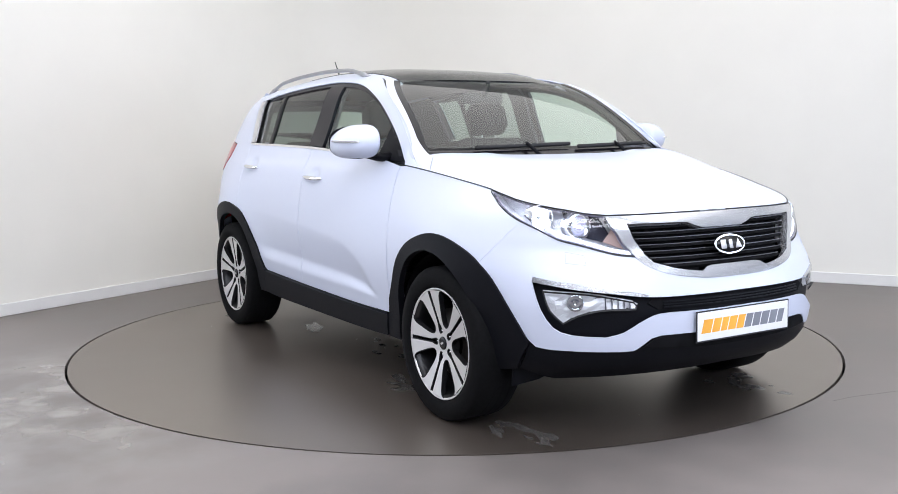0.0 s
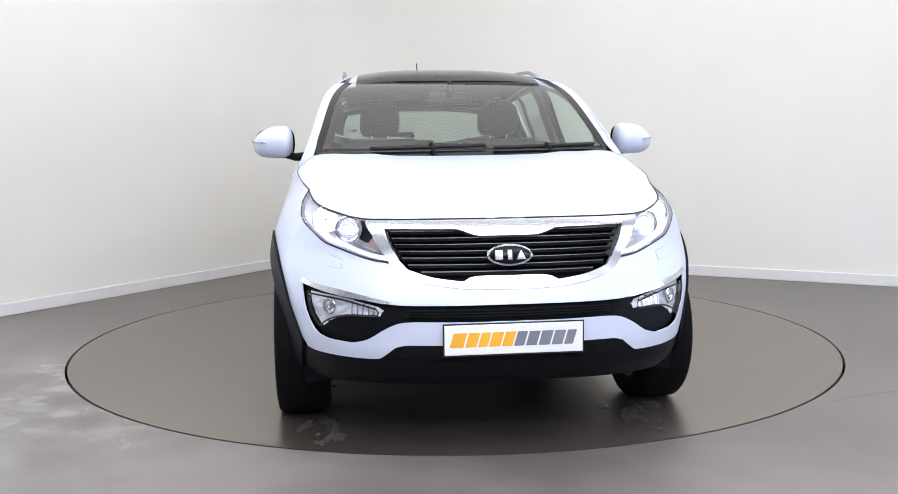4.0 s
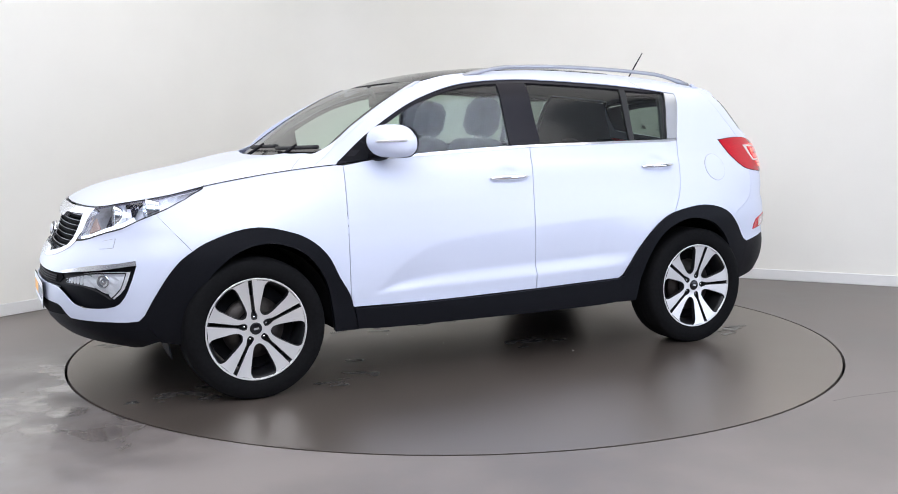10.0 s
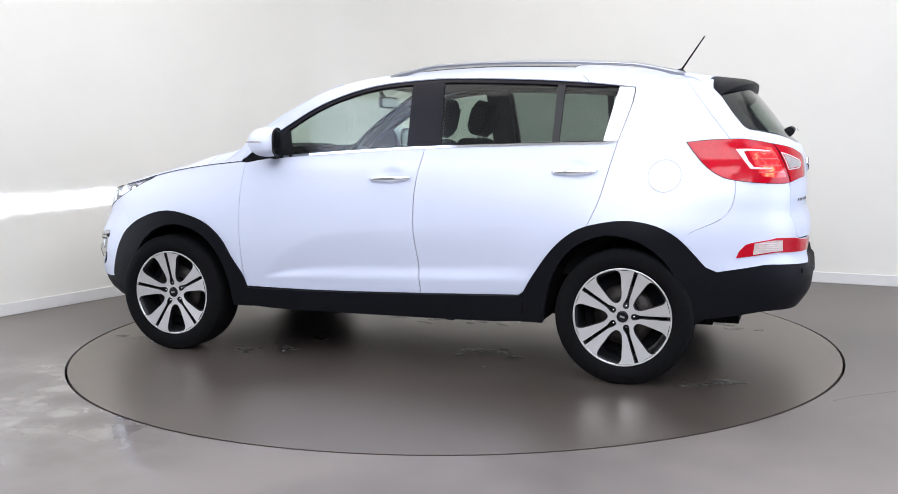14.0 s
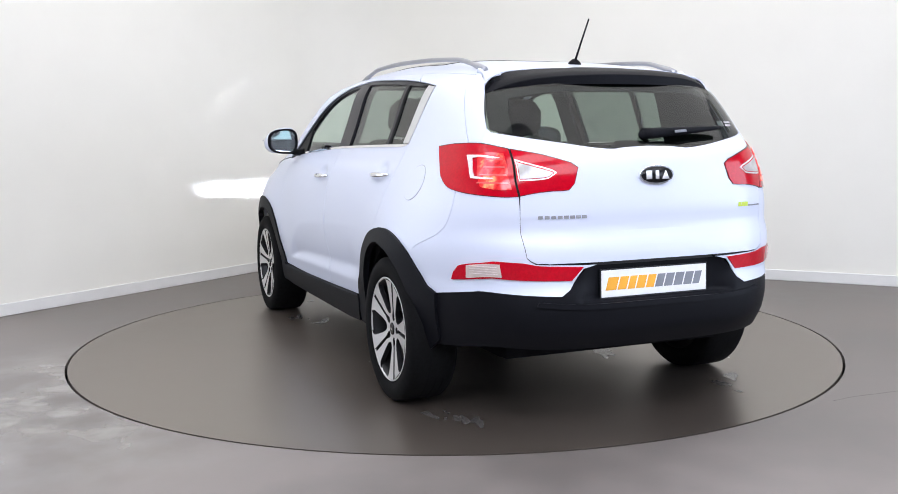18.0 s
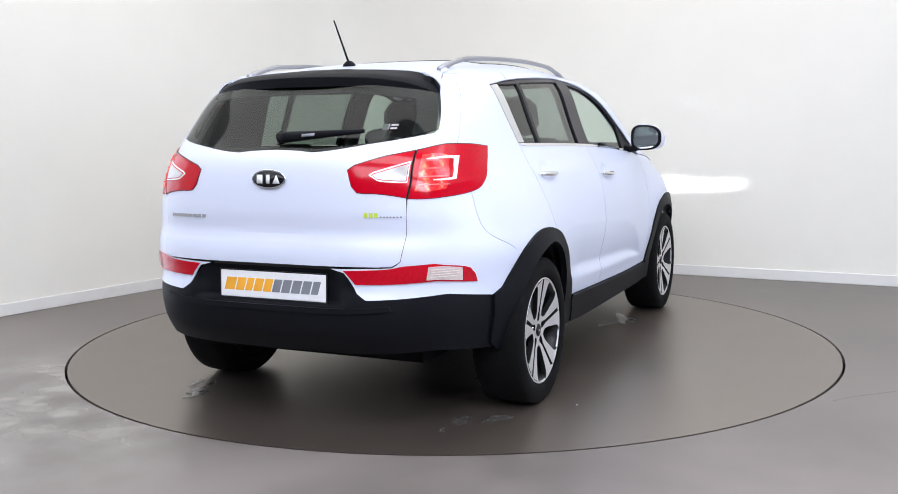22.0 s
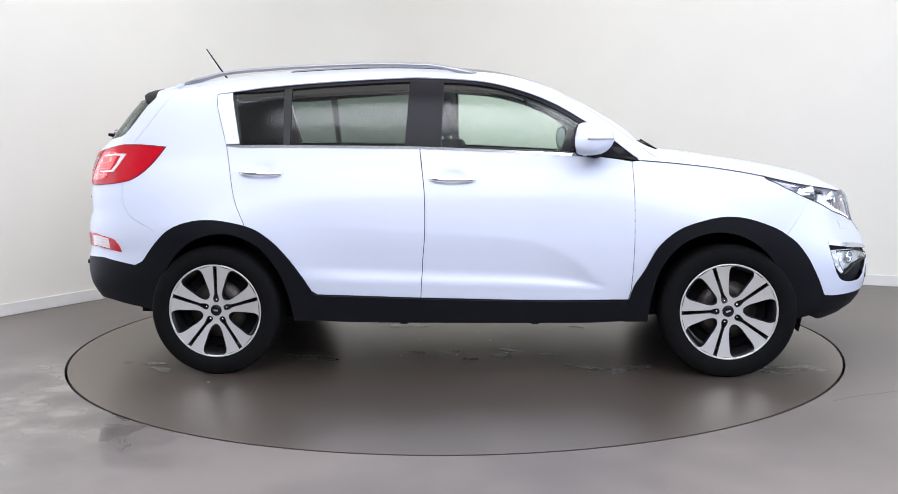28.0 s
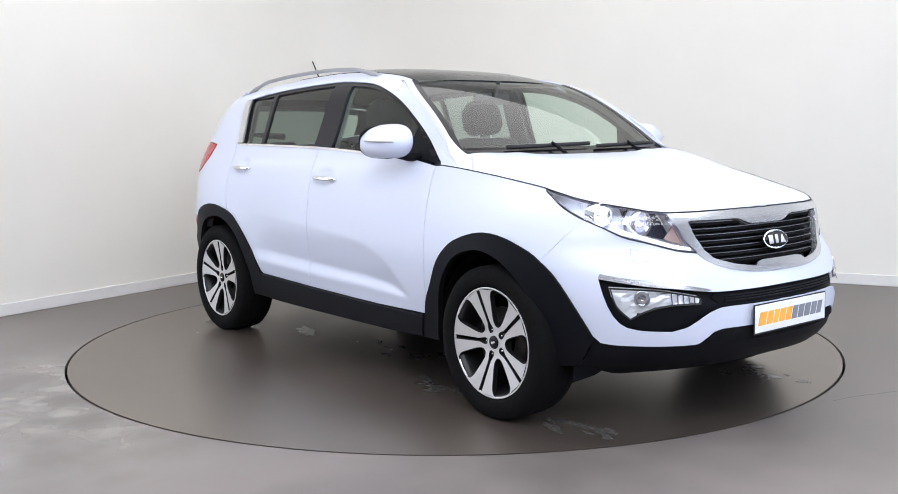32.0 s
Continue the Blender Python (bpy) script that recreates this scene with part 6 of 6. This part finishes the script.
# lettering on the tailgate as plain bars
def bar_row(name, label, y0, widths, z, h, material):
    root = None
    y = y0
    for w in widths:
        p = rear_point(y - w / 2, z)
        q = prism([(-w / 2 + 0.003, -h / 2), (w / 2 - 0.003, -h / 2), (w / 2 - 0.003, h / 2), (-w / 2 + 0.003, h / 2)], 0.003, facing(p[0], p[1], p[2], 3, back=True))
        o = part(name if root is None else "letter_bar", q, material, root or car, label if root is None else "", smooth=False)
        root = root or o
        y -= w
    return root


SCRIPT = mat("script_grey", (0.50, 0.50, 0.52), 0.25, metal=0.6)
bar_row("model_script", "row of plain chrome bars on the tailgate", 0.545, [0.0265] * 8, 0.905, 0.013, SCRIPT)
bar_row("eco_script", "green bars on the tailgate", -0.440, [0.021] * 3, 0.925, 0.019, GREEN)
bar_row("eco_script_grey", "small grey bars on the tailgate", -0.505, [0.0125] * 7, 0.918, 0.006, PRINTGREY)
part("exhaust", tube([(-1.5, -0.35, 0.29), (-1.74, -0.42, 0.32), (-1.86, -0.44, 0.325)], 0.022, 14), DARKSTEEL, car, "steel exhaust pipe under the bumper")
part("silencer", tube([(-1.45, -0.3, 0.29), (-1.45, 0.3, 0.29)], 0.09, 16, flat=0.7), DARKSTEEL, car)
for x in (0.35, -0.35):
    part("jacking_point", box(x - 0.02, x + 0.02, 0.70, 0.72, 0.235, 0.28), DARK, car, smooth=False)
    part("jacking_point", box(x - 0.02, x + 0.02, -0.72, -0.70, 0.235, 0.28), DARK, car, smooth=False)
# ---- cabin ----
HEADTRIM = mat("pillar_trim_grey", (0.10, 0.10, 0.105), 0.8, noise_scale=90, vary=0.08)
def cushion(x0, x1, y0, y1, z0, z1, r, m=None):
    bm = box(x0, x1, y0, y1, z0, z1, m=m)
    bmesh.ops.bevel(bm, geom=bm.edges[:], offset=r, segments=4, profile=0.5, affect="EDGES")
    return bm


def headrest_form(half, h, depth, z0, m):
    """A headrest with a rounded outline, standing on z0."""
    pts = []
    for k in range(28):
        a = 2 * math.pi * k / 28
        c, q = math.cos(a), math.sin(a)
        pts.append((half * math.copysign(abs(c) ** (0.42 if q > 0 else 0.35), c) * (1.0 - 0.10 * q), h / 2 * math.copysign(abs(q) ** 0.7, q)))
    turn = Matrix(((0, 0, 1, -depth / 2), (1, 0, 0, 0), (0, 1, 0, z0 + h / 2), (0, 0, 0, 1)))
    bm = prism(pts, depth, m @ turn)
    bmesh.ops.bevel(bm, geom=[e for e in bm.edges if len(e.link_faces) == 2 and max(len(f.verts) for f in e.link_faces) > 4], offset=depth * 0.3, segments=3, profile=0.5, affect="EDGES")
    return bm


def front_seat(y):
    seat = part("front_seat", cushion(-0.06, 0.44, y - 0.25, y + 0.25, 0.50, 0.68, 0.05), SEATCLOTH, car, "dark cloth front seat with headrest")
    lean = Matrix.Translation((-0.01, y, 0.62)) @ Matrix.Rotation(radians(-14), 4, "Y")
    part("seat_back", cushion(-0.07, 0.07, -0.245, 0.245, 0.0, 0.61, 0.055, lean), SEATCLOTH, seat)
    part("headrest", headrest_form(0.115, 0.22, 0.11, 0.63, lean), SEATCLOTH, seat)
    for d in (0.05, -0.05):
        part("headrest_post", tube([lean @ Vector((0, d, 0.58)), lean @ Vector((0, d, 0.68))], 0.006, 8), SATIN, seat)


for y in (0.36, -0.36):
    front_seat(y)
bench = part("rear_seat", cushion(-1.18, -0.66, -0.66, 0.66, 0.50, 0.68, 0.05), SEATCLOTH, car, "dark cloth rear bench with headrests")
lean = Matrix.Translation((-1.14, 0, 0.62)) @ Matrix.Rotation(radians(-20), 4, "Y")
for y0, y1 in ((-0.66, -0.2), (-0.195, 0.195), (0.2, 0.66)):
    part("bench_back", cushion(-0.065, 0.065, y0, y1, 0.0, 0.56, 0.045, lean), SEATCLOTH, bench)
for y in (-0.42, 0.0, 0.42):
    part("headrest", headrest_form(0.13, 0.10, 0.10, 0.50, lean @ Matrix.Translation((0, y, 0))), SEATCLOTH, bench)


def dashboard():
    bm = bmesh.new()
    sec = [(0.98, 1.085), (0.80, 1.10), (0.66, 1.085), (0.52, 1.04), (0.47, 0.98), (0.50, 0.80), (0.60, 0.60), (0.95, 0.60)]
    rows = []
    for i in range(17):
        y = -0.73 + 1.46 * i / 16
        hump = 0.035 * math.exp(-((y + 0.36) / 0.17) ** 2) + 0.02 * math.exp(-(y / 0.14) ** 2)
        rows.append([bm.verts.new((x, y, z + (hump if 0.5 < x < 0.7 else 0))) for x, z in sec])
    for a, b in zip(rows, rows[1:]):
        for k in range(8):
            bm.faces.new((a[k], a[(k + 1) % 8], b[(k + 1) % 8], b[k]))
    bm.faces.new(rows[0])
    bm.faces.new(rows[-1])
    return part("dashboard", bm, TRIM, car, "dark grey dashboard", bevel=0.012)


dashboard()
sm = Matrix.Translation((0.40, -0.36, 0.975)) @ Matrix.Rotation(radians(-64), 4, "Y")
bm = bmesh.new()
ringv = []
for i in range(36):
    a = 2 * math.pi * i / 36
    ringv.append([bm.verts.new(sm @ Vector(((0.185 + 0.016 * math.cos(b)) * math.cos(a), (0.185 + 0.016 * math.cos(b)) * math.sin(a), 0.016 * math.sin(b)))) for b in [2 * math.pi * k / 10 for k in range(10)]])
for i in range(36):
    for k in range(10):
        bm.faces.new((ringv[i][k], ringv[(i + 1) % 36][k], ringv[(i + 1) % 36][(k + 1) % 10], ringv[i][(k + 1) % 10]))
wheel_ = part("steering_wheel", bm, TRIM, car, "black steering wheel on the right-hand side")
part("steering_boss", revolve([(0, 0.02), (0.06, 0.018), (0.075, -0.02), (0.05, -0.12)], 20, sm), TRIM, wheel_)
for a in (0, 180, 270):
    part("steering_spoke", tube([sm @ Vector((0.05 * math.cos(radians(a + 90)), 0.05 * math.sin(radians(a + 90)), 0)), sm @ Vector((0.18 * math.cos(radians(a + 90)), 0.18 * math.sin(radians(a + 90)), 0))], 0.02, 8, flat=0.5), SATIN, wheel_)
rvm = part("interior_mirror", cushion(0.30, 0.325, -0.13, 0.13, 1.405, 1.475, 0.02), TRIM, car, "interior mirror under the windscreen's top edge")
part("mirror_stem", tube([(0.325, 0, 1.45), (0.36, 0, 1.50), (0.37, 0, 1.53)], 0.012, 8), TRIM, rvm)
part("interior_glass", box(0.297, 0.299, -0.12, 0.12, 1.413, 1.467), MIRRORGLASS, rvm, smooth=False)
for y in (0.34, -0.34):
    part("sun_visor", cushion(0.10, 0.24, y - 0.22, y + 0.22, 1.515, 1.53, 0.006, Matrix.Translation((0, 0, 0.0))), HEADLINER, car)

# dark trim inside the tailgate, round its window
for s in (1, -1):
    inner = rconv(("y", 0.575, 1.24), ("y", 0.562, 1.33), ("y", 0.53, 1.41))
    side = outline(GLASS_SIDE, [GLASS_SIDE[-1], inner[-1]], inner[::-1], [inner[0], GLASS_SIDE[0]])
    skin("tailgate_trim", side, (lambda q: lambda a, z: rear_wrap(-0.03)(q * a, z))(s), TRIM, car, "dark inner trim of the tailgate", gap=0, thick=0.01, grid=0.06)
    head = outline(rconv(("y", 0.0, 1.463), ("y", 0.35, 1.452), ("y", 0.592, 1.416)), [ry(0.592, 1.416), ry(0.58, 1.385)], rconv(("y", 0.58, 1.385), ("y", 0.35, 1.418), ("y", 0.0, 1.425)), [ry(0.0, 1.425), ry(0.0, 1.463)])
    skin("tailgate_trim", head, (lambda q: lambda a, z: rear_wrap(-0.03)(q * a, z))(s), TRIM, car, "dark inner trim of the tailgate", gap=0, thick=0.01, grid=0.06)
# headlining and trims under the skins
bm = sheet(outline([(0.0, 0.18), (0.52, 0.10)], [(0.52, 0.10), (0.56, -0.3), (0.56, -1.0), (0.50, -1.70)], [(0.50, -1.70), (0, -1.74)], [(0, -1.74), (0, 0.18)]), lambda y, x: (x, y, roof_z(x, y) - 0.04), 0.08, 0.08, mirror=True)
thicken(bm, 0.006)
part("headlining", bm, HEADLINER, car, "pale grey headlining")
for s in (1, -1):
    c = side_chart(s, -0.055)
    skin("door_trim", outline([(0.80, 1.09), (0.85, 0.45)], [(0.85, 0.45), (-0.9, 0.45)], [(-0.9, 0.45), (-1.2, 0.85), (-1.85, 0.85)], [(-1.85, 0.85), (-1.80, 1.19)], [(-1.80, 1.19), (-1.2, 1.185), (-0.2, 1.165), (0.80, 1.09)]), c, TRIM, car, gap=0, thick=0.02, grid=0.15)
    skin("rear_pillar_trim", outline([(-1.20, 1.19), (-1.25, 1.50)], [(-1.25, 1.50), (-1.68, 1.46)], [(-1.68, 1.46), (-1.82, 1.19)], [(-1.82, 1.19), (-1.20, 1.19)]), side_chart(s, -0.05), HEADTRIM, car, gap=0, thick=0.02, grid=0.1)
    skin("roof_trim", outline([(0.80, 1.16), (0.60, 1.32), (0.38, 1.44), (0.1, 1.525), (-0.4, 1.545), (-1.25, 1.49)], [(-1.25, 1.49), (-1.25, 1.52)], [(-1.25, 1.52), (-0.4, 1.585), (0.15, 1.55), (0.4, 1.46), (0.62, 1.35), (0.85, 1.17)], [(0.85, 1.17), (0.80, 1.16)]), side_chart(s, -0.04), HEADTRIM, car, gap=0, thick=0.015, grid=0.08, gridv=0.03)
    skin("pillar_trim", outline([(-0.15, 1.16), (-0.15, 1.53)], [(-0.15, 1.53), (-0.29, 1.535)], [(-0.29, 1.535), (-0.30, 1.16)], [(-0.30, 1.16), (-0.15, 1.16)]), side_chart(s, -0.05), HEADTRIM, car, gap=0, thick=0.02, grid=0.08)
    # dark inner skin behind the panel joints
    skin("inner_panel", outline([(1.45, 1.0), (0.86, 1.08), (-0.2, 1.15), (-1.25, 1.17), (-1.6, 1.15)], [(-1.6, 1.15), (-1.75, 0.86)], [(-1.75, 0.86), (-1.5, 0.84), (-1.31, 0.84), (-1.1, 0.80), (-0.9, 0.66), (-0.78, 0.44)], [(-0.78, 0.44), (0.80, 0.42)], [(0.80, 0.42), (0.88, 0.65), (0.97, 0.74), (1.1, 0.82), (1.31, 0.85), (1.55, 0.78), (1.68, 0.84)], [(1.68, 0.84), (1.45, 1.0)]), side_chart(s, -0.032), DARK, car, gap=0, thick=0.008, grid=0.1)
bm = sheet([ry(0, 0.70), ry(0.62, 0.70), ry(0.64, 1.17), ry(0, 1.17)], rear_wrap(-0.04), 0.1, 0.1, mirror=True)
thicken(bm, 0.01)
part("tailgate_trim", bm, TRIM, car)
part("load_cover", box(-2.0, -1.30, -0.62, 0.62, 1.02, 1.03), TRIM, car, "dark load cover behind the rear seats", smooth=False)
# ---- everything that turns ----
for ob in car.children:
    rest(ob)


def motions():
    rows = [(t, pose(0, 0, 0, 0, 0, a)) for t, a in TURN]
    walk(car, rows)
    walk(disc, rows)


motions()
